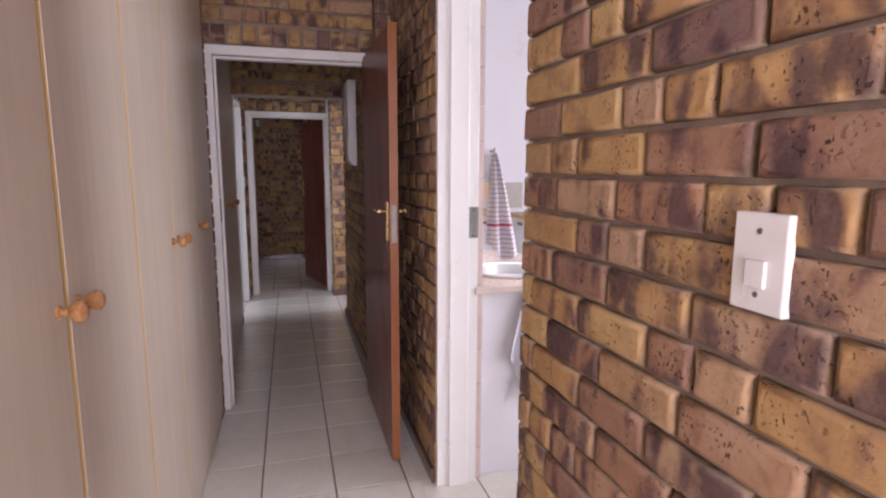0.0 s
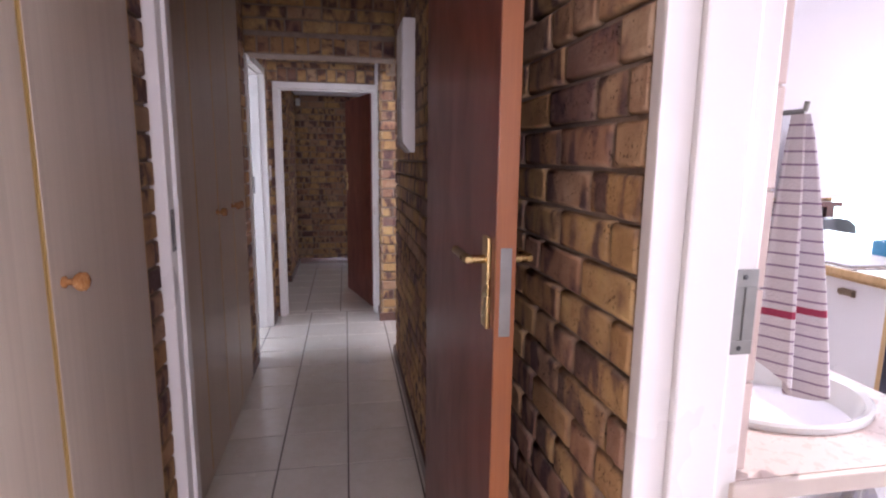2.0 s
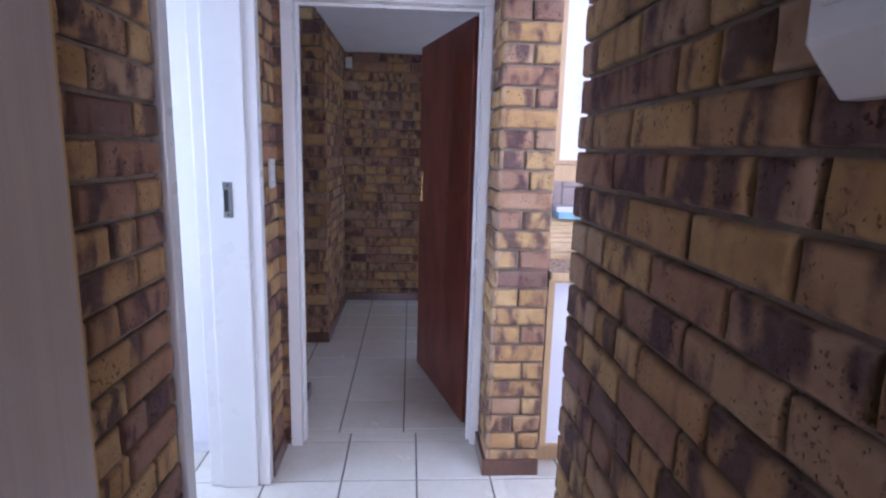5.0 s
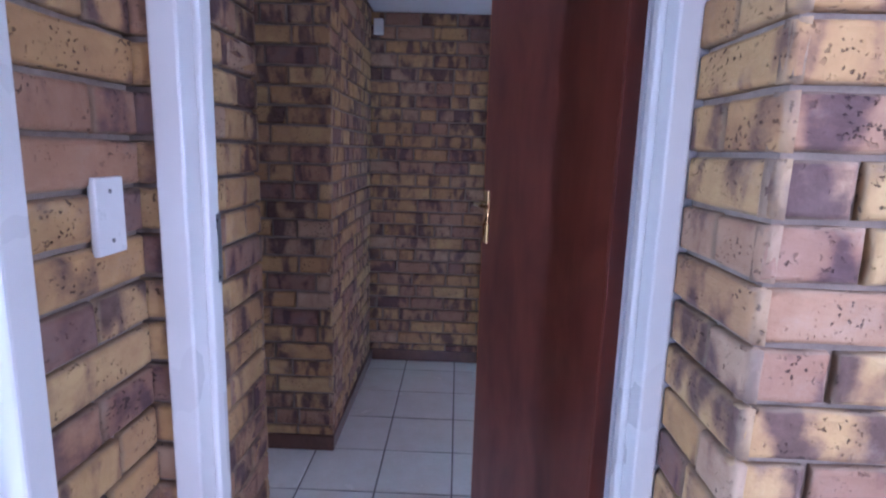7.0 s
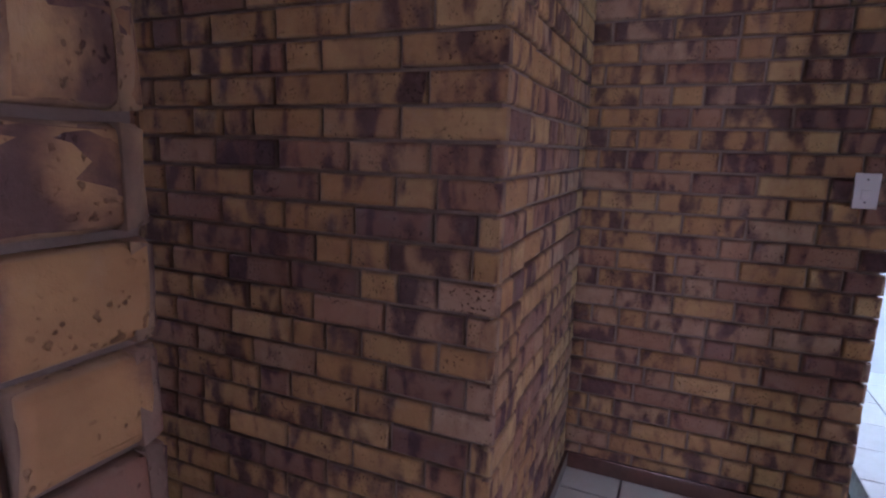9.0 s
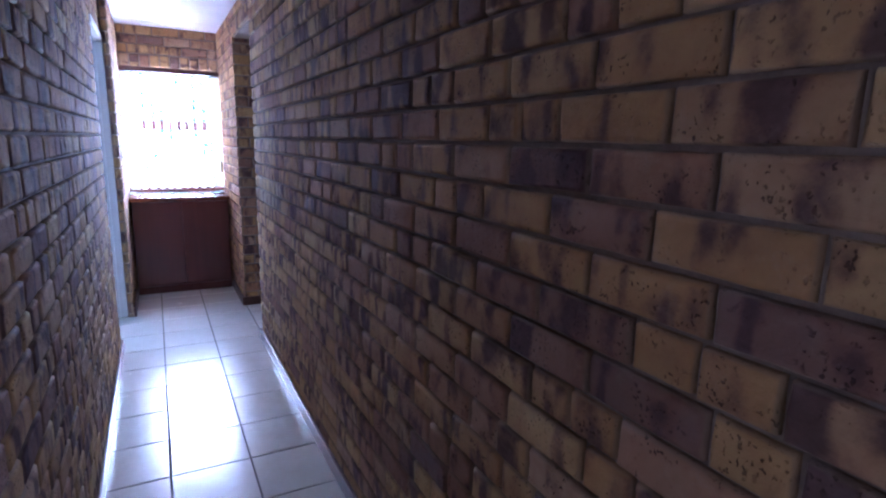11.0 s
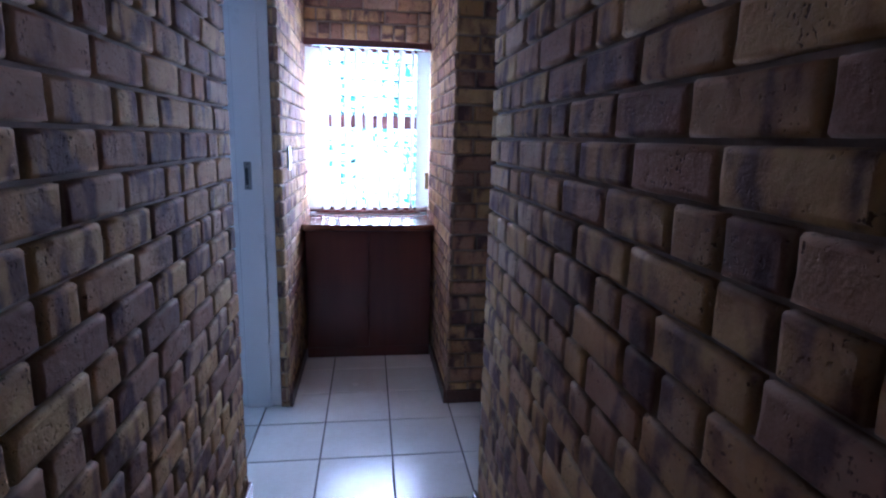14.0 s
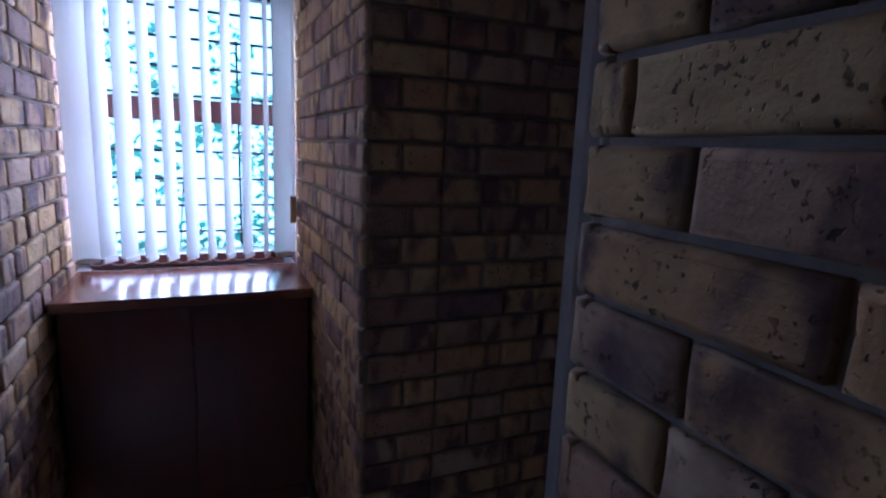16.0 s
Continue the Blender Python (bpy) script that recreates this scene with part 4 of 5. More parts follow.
# ---------------------------------------------------------------- kitchen units
def cup_handle(parent, x, y, z, nx, ny, w=0.075):
    """Drawer pull: a dark backing plate with a bowed metal grip."""
    def b(u0, u1, n0, n1, z0, z1):
        n0, n1 = sorted((n0 * (nx + ny), n1 * (nx + ny)))
        return (x + n0, x + n1, y + u0, y + u1, z + z0, z + z1) if nx else (x + u0, x + u1, y + n0, y + n1, z + z0, z + z1)
    bm = boxes(b(-w / 2, w / 2, 0, 0.004, -0.017, 0.017))
    box(bm, *b(-w / 2, -w / 2 + 0.009, 0.004, 0.022, -0.015, 0.015))
    box(bm, *b(w / 2 - 0.009, w / 2, 0.004, 0.022, -0.015, 0.015))
    box(bm, *b(-w / 2, w / 2, 0.020, 0.028, -0.006, 0.015))
    part("handle", bm, PULL, parent, "antique bronze pull handle", bevel=0.0025)


def unit_front(t, along, plane, out, a0, a1, z0, z1, kind="door", trim=0.03, handle=None):
    """One white door or drawer front edged in pale wood, on the plane given."""
    def b(u0, u1, n0, n1, w0, w1):
        n0, n1 = sorted((plane + out * n0, plane + out * n1))
        return (u0, u1, n0, n1, w0, w1) if along == "x" else (n0, n1, u0, u1, w0, w1)
    d = part(kind, boxes(b(a0 + trim, a1 - trim, 0.001, 0.018, z0 + trim * 0.6, z1 - trim * 0.6)), WHITE_UNIT, t, bevel=0.0015)
    bm = boxes(b(a0 + 0.002, a0 + trim, 0.001, 0.021, z0 + 0.002, z1 - 0.002), b(a1 - trim, a1 - 0.002, 0.001, 0.021, z0 + 0.002, z1 - 0.002),
               b(a0 + trim, a1 - trim, 0.001, 0.021, z0 + 0.002, z0 + trim * 0.6), b(a0 + trim, a1 - trim, 0.001, 0.021, z1 - trim * 0.6, z1 - 0.002))
    part("edging", bm, PALE_WOOD, d, "pale oak edging", bevel=0.0015)
    ha, hz = handle if handle else ((a0 + a1) / 2, z1 - 0.075)
    if along == "x":
        cup_handle(d, ha, plane + out * 0.018, hz, 0, out)
    else:
        cup_handle(d, plane + out * 0.018, ha, hz, out, 0)


def base_unit(along, plane, out, a0, a1, depth, rows, label, group):
    cx = ((a0 + a1) / 2, plane - out * depth / 2) if along == "x" else (plane - out * depth / 2, (a0 + a1) / 2)
    t = thing("base_cabinet", cx[0], cx[1], 0, label, "cabinet", group)
    n0, n1 = sorted((plane, plane - out * depth))
    q0, q1 = sorted((plane - out * 0.05, plane - out * 0.07))
    full = (a0 + 0.001, a1 - 0.001, n0, n1, 0.1, 0.868) if along == "x" else (n0, n1, a0 + 0.001, a1 - 0.001, 0.1, 0.868)
    kick = (a0, a1, q0, q1, 0.002, 0.0995) if along == "x" else (q0, q1, a0, a1, 0.002, 0.0995)
    part("body", boxes(full), PALE_WOOD, t)
    part("kickboard", boxes(kick), PALE_WOOD, t)
    for z0, z1 in rows:
        unit_front(t, along, plane, out, a0, a1, z0, z1, "drawer" if z1 - z0 < 0.5 else "door", 0.03, ((a0 + a1) / 2 + 0.035, z1 - 0.09) if along == "x" else None)
    return t


G1, G2 = "white base cabinets along the tiled wall", "white base cabinets along the hob counter"
for a0, a1 in ((0.685, 1.10), (1.10, 1.52), (1.52, 1.96), (1.96, 2.40)):
    base_unit("x", 6.225, -1, a0, a1, 0.6, ((0.105, 0.865),), "white door base cabinet with pale oak edging and bronze pull", G1)
wt = thing("worktop", 1.55, 6.49, 0.87, "brown speckled laminate worktop with a pale front edge", "worktop")
part("slab", boxes((0.683, 2.45, 6.165, 6.836, 0.869, 0.902)), WORKTOP, wt, bevel=0.003)
part("front_edge", boxes((0.683, 2.45, 6.146, 6.1648, 0.868, 0.9005)), PALE_WOOD, wt, "pale oak front edging", bevel=0.004)
for a0, a1, side in ((0.74, 1.163, 1), (1.167, 1.60, -1), (1.604, 2.03, 1)):
    t = thing("wall_cabinet", (a0 + a1) / 2, 6.66, 1.25, "white wall cabinet with pale oak edging over the splashback", "cabinet", "wall cabinets over the worktop")
    part("body", boxes((a0, a1, 6.50, 6.836, 1.33, 2.25)), WHITE_UNIT, t)
    unit_front(t, "x", 6.50, -1, a0, a1, 1.327, 2.25, "door", 0.035, (a1 - 0.12 if side > 0 else a0 + 0.12, 1.42))
    part("pelmet", boxes((a0, a1, 6.485, 6.503, 1.252, 1.326)), PALE_WOOD, t, bevel=0.002)

# counter with the oven and hob
for a0, a1, rows, lab in ((2.25, 2.90, ((0.105, 0.865),), "white door base cabinet beside the blue oven"),
                          (3.50, 3.94, ((0.105, 0.865),), "white door base cabinet beside the blue oven"),
                          (3.94, 4.66, ((0.105, 0.36), (0.36, 0.62), (0.62, 0.865)), "white base cabinet with three wide drawers"),
                          (4.66, 4.98, ((0.105, 0.30), (0.30, 0.49), (0.49, 0.68), (0.68, 0.865)), "white base cabinet with four narrow drawers"),
                          (4.98, 5.50, ((0.105, 0.62), (0.62, 0.865)), "white base cabinet with one drawer over a door"),
                          (5.50, 6.10, ((0.105, 0.865),), "white door base cabinet at the counter's end")):
    base_unit("y", 2.545, -1, a0, a1, 0.6, rows, lab, G2)
hobtop = thing("worktop", 2.9, 4.2, 0.87, "brown laminate counter with a pale oak edge, cluttered with kitchen things", "worktop")
part("slab", boxes((2.515, 3.146, 2.25, 3.70, 0.869, 0.902), (2.515, 3.75, 3.724, 6.14, 0.869, 0.902)), WORKTOP, hobtop, bevel=0.003)
part("front_edge", boxes((2.496, 2.5148, 2.25, 6.14, 0.866, 0.9005)), PALE_WOOD, hobtop, "pale oak front edging", bevel=0.004)
P("wall_counter_back", 3.15, 3.25, 3.724, 6.14, 0, 0.868)

oven = thing("oven", 2.8, 3.2, 0.1, "dark blue built-in oven with a row of control knobs", "oven")
part("body", boxes((2.53, 3.1, 2.905, 3.495, 0.105, 0.866)), BLACK, oven)
part("control_panel", boxes((2.512, 2.529, 2.91, 3.49, 0.70, 0.858)), OVEN_PANEL, oven, bevel=0.003)
odoor = part("oven_door", boxes((2.502, 2.529, 2.91, 3.49, 0.155, 0.69)), OVEN_BLUE, oven, "dark blue glossy glass oven door", bevel=0.004)
bm = bmesh.new()
rod(bm, (2.48, 2.96, 0.655), (2.48, 3.44, 0.655), 0.009)
for y in (2.98, 3.42):
    rod(bm, (2.502, y, 0.655), (2.48, y, 0.655), 0.006)
part("door_handle", bm, BLACK, odoor, smooth=True)
part("vent_plinth", boxes((2.56, 2.58, 2.905, 3.495, 0.002, 0.104)), PALE_WOOD, oven)
for i in range(6):
    bm = bmesh.new()
    lathe(bm, (2.512, 2.97 + i * 0.088, 0.775), (-1, 0, 0), [(0, 0.021), (0.004, 0.021), (0.006, 0.017), (0.02, 0.015), (0.022, 0.012)], 18)
    part("control_knob", bm, BLACK, oven, smooth=True)
solid("hob", boxes((2.60, 3.08, 2.93, 3.50, 0.9025, 0.909)), OVEN_BLUE, "black ceramic glass hob set into the counter", "hob", bevel=0.002)

hood = thing("cooker_hood", 2.9, 3.2, 1.6, "white sloping cooker hood with a dark grey band", "cooker hood")
part("band", boxes((2.63, 3.147, 2.60, 3.735, 1.60, 1.735)), HOOD_GREY, hood, "dark grey steel lower band", bevel=0.004)
bm = bmesh.new()
ring_sweep(bm, [[(2.64, 2.61, 1.7355), (3.146, 2.61, 1.7355), (3.146, 3.725, 1.7355), (2.64, 3.725, 1.7355)],
                [(2.80, 2.80, 1.92), (3.146, 2.80, 1.92), (3.146, 3.60, 1.92), (2.80, 3.60, 1.92)],
                [(2.90, 2.90, 2.055), (3.146, 2.90, 2.055), (3.146, 3.50, 2.055), (2.90, 3.50, 2.055)]])
part("canopy", bm, WHITE_UNIT, hood, bevel=0.004)
socket_2 = switch_plate("light_switch", 3.148, 3.60, 1.10, -1, 0, 0.12, 0.075, "white double switch on the tiles behind the hob")

solid("roof_beam", boxes((2.61, 2.648, -0.38, 6.83, 2.455, 2.545)), plain("red_beam_paint", (0.42, 0.04, 0.05), 0.5), "dark red painted beam along the white fascia", "beam", bevel=0.004)

# ---------------------------------------------------------------- prep counter with the round basin
prep = thing("sink_cabinet", 1.02, 2.7, 0, "white sink cabinet end with a pink-beige worktop", "cabinet")
part("body", boxes((0.752, 1.285, 2.30, 3.28, 0.002, 0.862)), WHITE_UNIT, prep, bevel=0.002)
bm = bmesh.new()
N = 28
cx, cy, rx, ry = 1.055, 2.55, 0.215, 0.185
outer, inner = [], []
x0, x1, y0, y1 = 0.752, 1.325, 2.262, 3.28
for i in range(N):
    a = 2 * math.pi * i / N
    inner.append((cx + (rx - 0.012) * math.cos(a), cy + (ry - 0.012) * math.sin(a)))
    dx, dy = math.cos(a), math.sin(a)
    s = min(((x1 - cx) / dx if dx > 1e-6 else (x0 - cx) / dx if dx < -1e-6 else 99), ((y1 - cy) / dy if dy > 1e-6 else (y0 - cy) / dy if dy < -1e-6 else 99))
    outer.append((cx + dx * s, cy + dy * s))
corners = [(x0, y0), (x1, y0), (x1, y1), (x0, y1)]
for c in corners:
    k = min(range(N), key=lambda i: (outer[i][0] - c[0]) ** 2 + (outer[i][1] - c[1]) ** 2)
    outer[k] = c
rows = [[bm.verts.new((x, y, z)) for x, y in pts] for pts, z in ((outer, 0.9), (inner, 0.9), (inner, 0.868), (outer, 0.868))]
for a, b in zip(rows, rows[1:] + rows[:1]):
    for i in range(N):
        bm.faces.new((a[i], a[(i + 1) % N], b[(i + 1) % N], b[i]))
part("worktop", bm, WORKTOP_LIGHT, prep, "pink-beige laminate worktop")
part("front_edge", boxes((0.753, 1.325, 2.248, 2.2615, 0.868, 0.9)), enamel("pale_edge_laminate", (0.72, 0.62, 0.54), 0.3), prep, "pale edging strip", bevel=0.004)
bm = bmesh.new()
prof = [(1.0, 0.9005), (1.005, 0.912), (0.97, 0.917), (0.92, 0.912), (0.87, 0.88), (0.78, 0.80), (0.6, 0.765), (0.2, 0.757), (0.02, 0.756)]
under = [(0.02, 0.748), (0.62, 0.756), (0.84, 0.80), (0.93, 0.885), (0.94, 0.8995)]
ring_sweep(bm, [[(cx + rx * k * math.cos(2 * math.pi * i / 36), cy + ry * k * math.sin(2 * math.pi * i / 36), z) for i in range(36)] for k, z in prof + under], cap=False)
part("basin", bm, CERAMIC, prep, "white oval ceramic basin", smooth=True)
solid("soap_bottle", lathe(bmesh.new(), (0.79, 2.347, 0.9), (0, 0, 1), [(0, 0.012), (0.003, 0.014), (0.05, 0.014), (0.06, 0.009), (0.075, 0.006), (0.08, 0.006)], 14), plain("amber_soap", (0.55, 0.28, 0.04), 0.25), "small amber soap bottle beside the basin", "bottle", smooth=True)
t = thing("wall_cabinet", 0.92, 2.7, 1.34, "tall white wall cabinet with a plain end panel", "cabinet")
part("body", boxes((0.753, 1.075, 2.335, 3.28, 1.345, 2.40)), WHITE_UNIT, t, bevel=0.003)
part("door", boxes((1.0755, 1.095, 2.338, 2.80, 1.347, 2.39)), WHITE_UNIT, t, bevel=0.002)
part("door", boxes((1.0755, 1.095, 2.803, 3.278, 1.347, 2.39)), WHITE_UNIT, t, bevel=0.002)
part("pelmet", boxes((0.76, 1.05, 2.9, 2.92, 1.25, 1.344)), PALE_WOOD, t, bevel=0.002)


def hanging_cloth(name, top, width_top, width_low, drop, y, mat, label, skew=0.0, folds=3, seed=1, split=0.0, lean=0.5):
    """A towel bunched on a hook: pleats that open downwards, with thickness and a slanting hem."""
    rng = random.Random(seed)
    bm = bmesh.new()
    nu, nv = 22, 16
    ph = rng.uniform(0, 6)
    def grid(off):
        g = []
        for j in range(nv + 1):
            v = j / nv
            w = width_top + (width_low - width_top) * (v ** 0.75)
            row = []
            for i in range(nu + 1):
                u = i / nu - 0.5
                hem = 1 + split * math.cos(u * 2 * math.pi * 1.0) * 0.5 + skew * u
                amp = 0.010 + 0.016 * v
                row.append(bm.verts.new((top[0] + (u + 0.5 - lean) * w + skew * 0.03 * v, y + amp * math.sin(u * folds * 2 * math.pi + ph) * 0.9 + off, top[1] - drop * v * hem)))
            g.append(row)
        return g
    f, b = grid(-0.0025), grid(0.0025)
    for g, flip in ((f, False), (b, True)):
        for r0, r1 in zip(g, g[1:]):
            for i in range(nu):
                q = (r0[i], r0[i + 1], r1[i + 1], r1[i])
                bm.faces.new(q if not flip else tuple(reversed(q)))
    edge = lambda g: g[0] + [r[-1] for r in g[1:]] + list(reversed(g[-1][:-1])) + [r[0] for r in reversed(g[1:-1])]
    ef, eb = edge(f), edge(b)
    for i in range(len(ef)):
        k = (i + 1) % len(ef)
        bm.faces.new((ef[i], eb[i], eb[k], ef[k]))
    t = thing(name, top[0], y, top[1], label, "towel")
    part("cloth", bm, mat, t, smooth=True)
    bm = bmesh.new()
    rod(bm, (top[0], y + 0.03, top[1] + 0.004), (top[0], y - 0.012, top[1] + 0.004), 0.004, 8)
    rod(bm, (top[0], y - 0.012, top[1] + 0.004), (top[0], y - 0.014, top[1] + 0.018), 0.004, 8)
    part("hook", bm, STEEL, t)
    return t


hanging_cloth("tea_towel", (0.845, 1.475), 0.016, 0.15, 0.445, 2.305, cloth("striped_towel", (0.80, 0.76, 0.79), (0.28, 0.19, 0.30), 2, 50, 0.85, (-0.085, -0.073, (0.45, 0.06, 0.12))),
              "white tea towel with thin dark stripes and one red line", 0.12, 2, 3, 0.1, 0.16)
hanging_cloth("hand_towel", (1.02, 0.862), 0.03, 0.205, 0.40, 2.275, cloth("plain_towel", (0.80, 0.79, 0.83), (0.66, 0.65, 0.74), 0, 110, 0.6), "white hand towel hanging on the cabinet's end panel", 0.0, 3, 8, 0.5)

# ---------------------------------------------------------------- things on the worktops
bin_ = thing("bread_bin", 0.9, 6.57, 0.902, "pale wooden roll-top bread bin on the worktop", "bread bin")
bx0, bx1, by0, by1, bz = 0.735, 1.04, 6.43, 6.72, 0.9025
def bin_side(x):
    pts = [(by1, bz), (by1, bz + 0.178), (by1 - 0.12, bz + 0.178)]
    pts += [(by1 - 0.12 - 0.17 * math.sin(a), bz + 0.008 + 0.17 * math.cos(a)) for a in (math.pi / 2 * k / 8 for k in range(1, 9))] + [(by0, bz)]
    return [(x, y, z) for y, z in pts]
for x in (bx0, bx1):
    part("side", ring_sweep(bmesh.new(), [bin_side(x), bin_side(x + 0.012)]), timber("bin_side_wood", (0.28, 0.12, 0.05), (0.40, 0.19, 0.08), (20, 3, 20), 0.35), bin_, "darker brown curved side panel", bevel=0.001)
part("back", boxes((bx0 + 0.0121, bx1 - 0.0001, by1 - 0.012, by1, bz, bz + 0.17)), PALE_WOOD, bin_)
part("base", boxes((bx0 + 0.0121, bx1 - 0.0001, by0 + 0.006, by1 - 0.0121, bz, bz + 0.014)), PALE_WOOD, bin_)
part("top", boxes((bx0 + 0.0121, bx1 - 0.0001, by1 - 0.13, by1 - 0.0121, bz + 0.160, bz + 0.172)), PALE_WOOD, bin_)
SLAT = timber("tambour_slat", (0.55, 0.38, 0.19), (0.70, 0.52, 0.30), (3, 20, 20), 0.4)
for k in range(11):
    a = math.pi / 2 * (k + 0.5) / 11
    y, z = by1 - 0.12 - 0.158 * math.sin(a), bz + 0.008 + 0.158 * math.cos(a)
    m = Matrix.Translation((0, y, z)) @ Matrix.Rotation(a, 4, "X")
    part("slat", boxes((bx0 + 0.0125, bx1 - 0.0005, -0.0105, 0.0105, -0.004, 0.004)), SLAT, bin_, bevel=0.0015, turn=m)
part("grip", boxes((bx0 + 0.09, bx1 - 0.08, by0 - 0.006, by0 + 0.006, bz + 0.03, bz + 0.044)), PALE_WOOD, bin_, bevel=0.002)


def slab_thing(name, b, mat, label, category, band=None):
    t = thing(name, (b[0] + b[1]) / 2, (b[2] + b[3]) / 2, b[4], label, category)
    part("body", boxes(b), mat, t, bevel=0.003)
    if band:
        part("lid", boxes((b[0] - 0.003, b[1] + 0.003, b[2] - 0.003, b[3] + 0.003, b[5] + 0.0002, b[5] + band[0])), band[1], t, band[2], bevel=0.003)
    return t


PAPER = plain("white_paper_card", (0.78, 0.78, 0.79), 0.7)
BLUE = plain("blue_card", (0.03, 0.22, 0.62), 0.4)
GREEN = plain("lime_card", (0.33, 0.62, 0.06), 0.45)
TEAL = plain("pale_blue_card", (0.32, 0.58, 0.72), 0.5)
RED = plain("red_lid", (0.62, 0.05, 0.07), 0.4)
slab_thing("paper_box", (0.80, 0.985, 6.53, 6.66, 1.0755, 1.106), TEAL, "pale blue flat carton on the bread bin", "box")
slab_thing("paper_box", (0.79, 0.975, 6.535, 6.65, 1.1065, 1.132), PAPER, "white flat carton on the bread bin", "box")
slab_thing("storage_box", (1.105, 1.44, 6.60, 6.74, 0.9025, 0.962), PAPER, "long white box with a red lid", "box", (0.036, RED, "red lid"))
bowl = thing("fruit_bowl", 1.585, 6.6, 0.9025, "dark turned wooden bowl with fruit", "bowl")
bm = bmesh.new()
ring_sweep(bm, [[(1.585 + r * math.cos(2 * math.pi * i / 28), 6.6 + r * math.sin(2 * math.pi * i / 28), 0.9025 + z) for i in range(28)] for r, z in
                ((0.004, 0.0), (0.06, 0.0), (0.10, 0.03), (0.145, 0.10), (0.15, 0.112), (0.142, 0.112), (0.095, 0.04), (0.05, 0.014), (0.004, 0.012))], cap=False)
part("bowl", bm, timber("dark_bowl_wood", (0.09, 0.03, 0.02), (0.17, 0.07, 0.04), (6, 6, 20), 0.3), bowl, smooth=True)
for nm, lab, c, p, r in (("lemon", "yellow lemon in the wooden bowl", (0.70, 0.52, 0.10), (1.54, 6.56, 0.99), 0.036), ("apple", "red apple in the wooden bowl", (0.50, 0.04, 0.03), (1.62, 6.57, 0.992), 0.037), ("apple", "green apple in the wooden bowl", (0.42, 0.48, 0.10), (1.585, 6.65, 0.992), 0.037)):
    bm = lathe(bmesh.new(), (p[0], p[1], p[2] - r), (0, 0, 1), [(r * (1 - math.cos(math.pi * k / 10)) * (0.96 if nm == "apple" else 1.1), r * math.sin(math.pi * k / 10)) for k in range(11)], 18)
    solid(nm, bm, plain(nm + "_skin", c, 0.35), lab, "fruit", smooth=True)

sock = switch_plate("wall_socket", 1.178, 6.838, 1.075, 0, -1, 0.125, 0.112, "white three-pin wall socket on the splashback tiles", 1)
for dx, dz in ((-0.02, 0.018), (-0.03, -0.012), (-0.01, -0.012)):
    bm = bmesh.new()
    lathe(bm, (1.165 + dx, 6.8295, 1.07 + dz), (0, -1, 0), [(0, 0.0045), (0.001, 0.0045)], 10)
    part("socket_hole", bm, BLACK, sock)

slab_thing("ring_binder", (3.10, 3.40, 4.92, 5.32, 0.9025, 0.935), GREEN, "lime green folder on the counter", "folder")
slab_thing("ring_binder", (3.08, 3.36, 4.95, 5.40, 0.9355, 0.985), BLUE, "blue ring binder on the green folder", "folder")
rngm = random.Random(4)
MAGS = [plain("magazine_%s" % n, c, 0.35) for n, c in (("white", (0.7, 0.7, 0.72)), ("rose", (0.5, 0.2, 0.3)), ("slate", (0.12, 0.13, 0.2)))]
z = 0.9025
for i in range(5):
    a = rngm.uniform(-20, 20)
    dx, dy = rngm.uniform(-0.03, 0.03), rngm.uniform(-0.06, 0.06)
    solid("magazine", boxes((3.25 + dx, 3.46 + dx, 5.62 + dy, 5.92 + dy, z, z + 0.012)), MAGS[i % 3], "glossy magazine in a loose pile on the counter", "magazine", group="pile of magazines", bevel=0.0015, turn=hinge(3.35, 5.77, a))
    z += 0.0125
slab_thing("desk_calendar", (3.40, 3.55, 5.66, 5.70, 0.9025, 1.05), PAPER, "white standing desk calendar on the counter", "calendar")
solid("serving_tray", boxes((2.56, 2.98, 3.76, 4.15, 0.9025, 0.913)), PAPER, "flat white tray on the counter", "tray", bevel=0.004)


def jar(x, y, r, h, mat, label, handle=False):
    z = 0.9135 if x < 3 else 0.9025
    t = thing("jar" if not handle else "mug", x, y, z, label, "jar" if not handle else "mug")
    prof = [(0, r * 0.9), (0.004, r), (h * 0.85, r), (h, r * 0.94), (h, r * 0.86), (h * 0.9, r * 0.84), (0.012, r * 0.8), (0.01, 0.002)]
    part("body", lathe(bmesh.new(), (x, y, z), (0, 0, 1), prof, 22), mat, t, smooth=True)
    if handle:
        bm = bmesh.new()
        pts = [(x + r * 0.97 + 0.026 * math.sin(math.pi * k / 6), y, z + h * 0.2 + h * 0.6 * k / 6) for k in range(7)]
        for a, b in zip(pts, pts[1:]):
            rod(bm, a, b, 0.005, 8)
        part("handle", bm, mat, t, smooth=True)
    return t


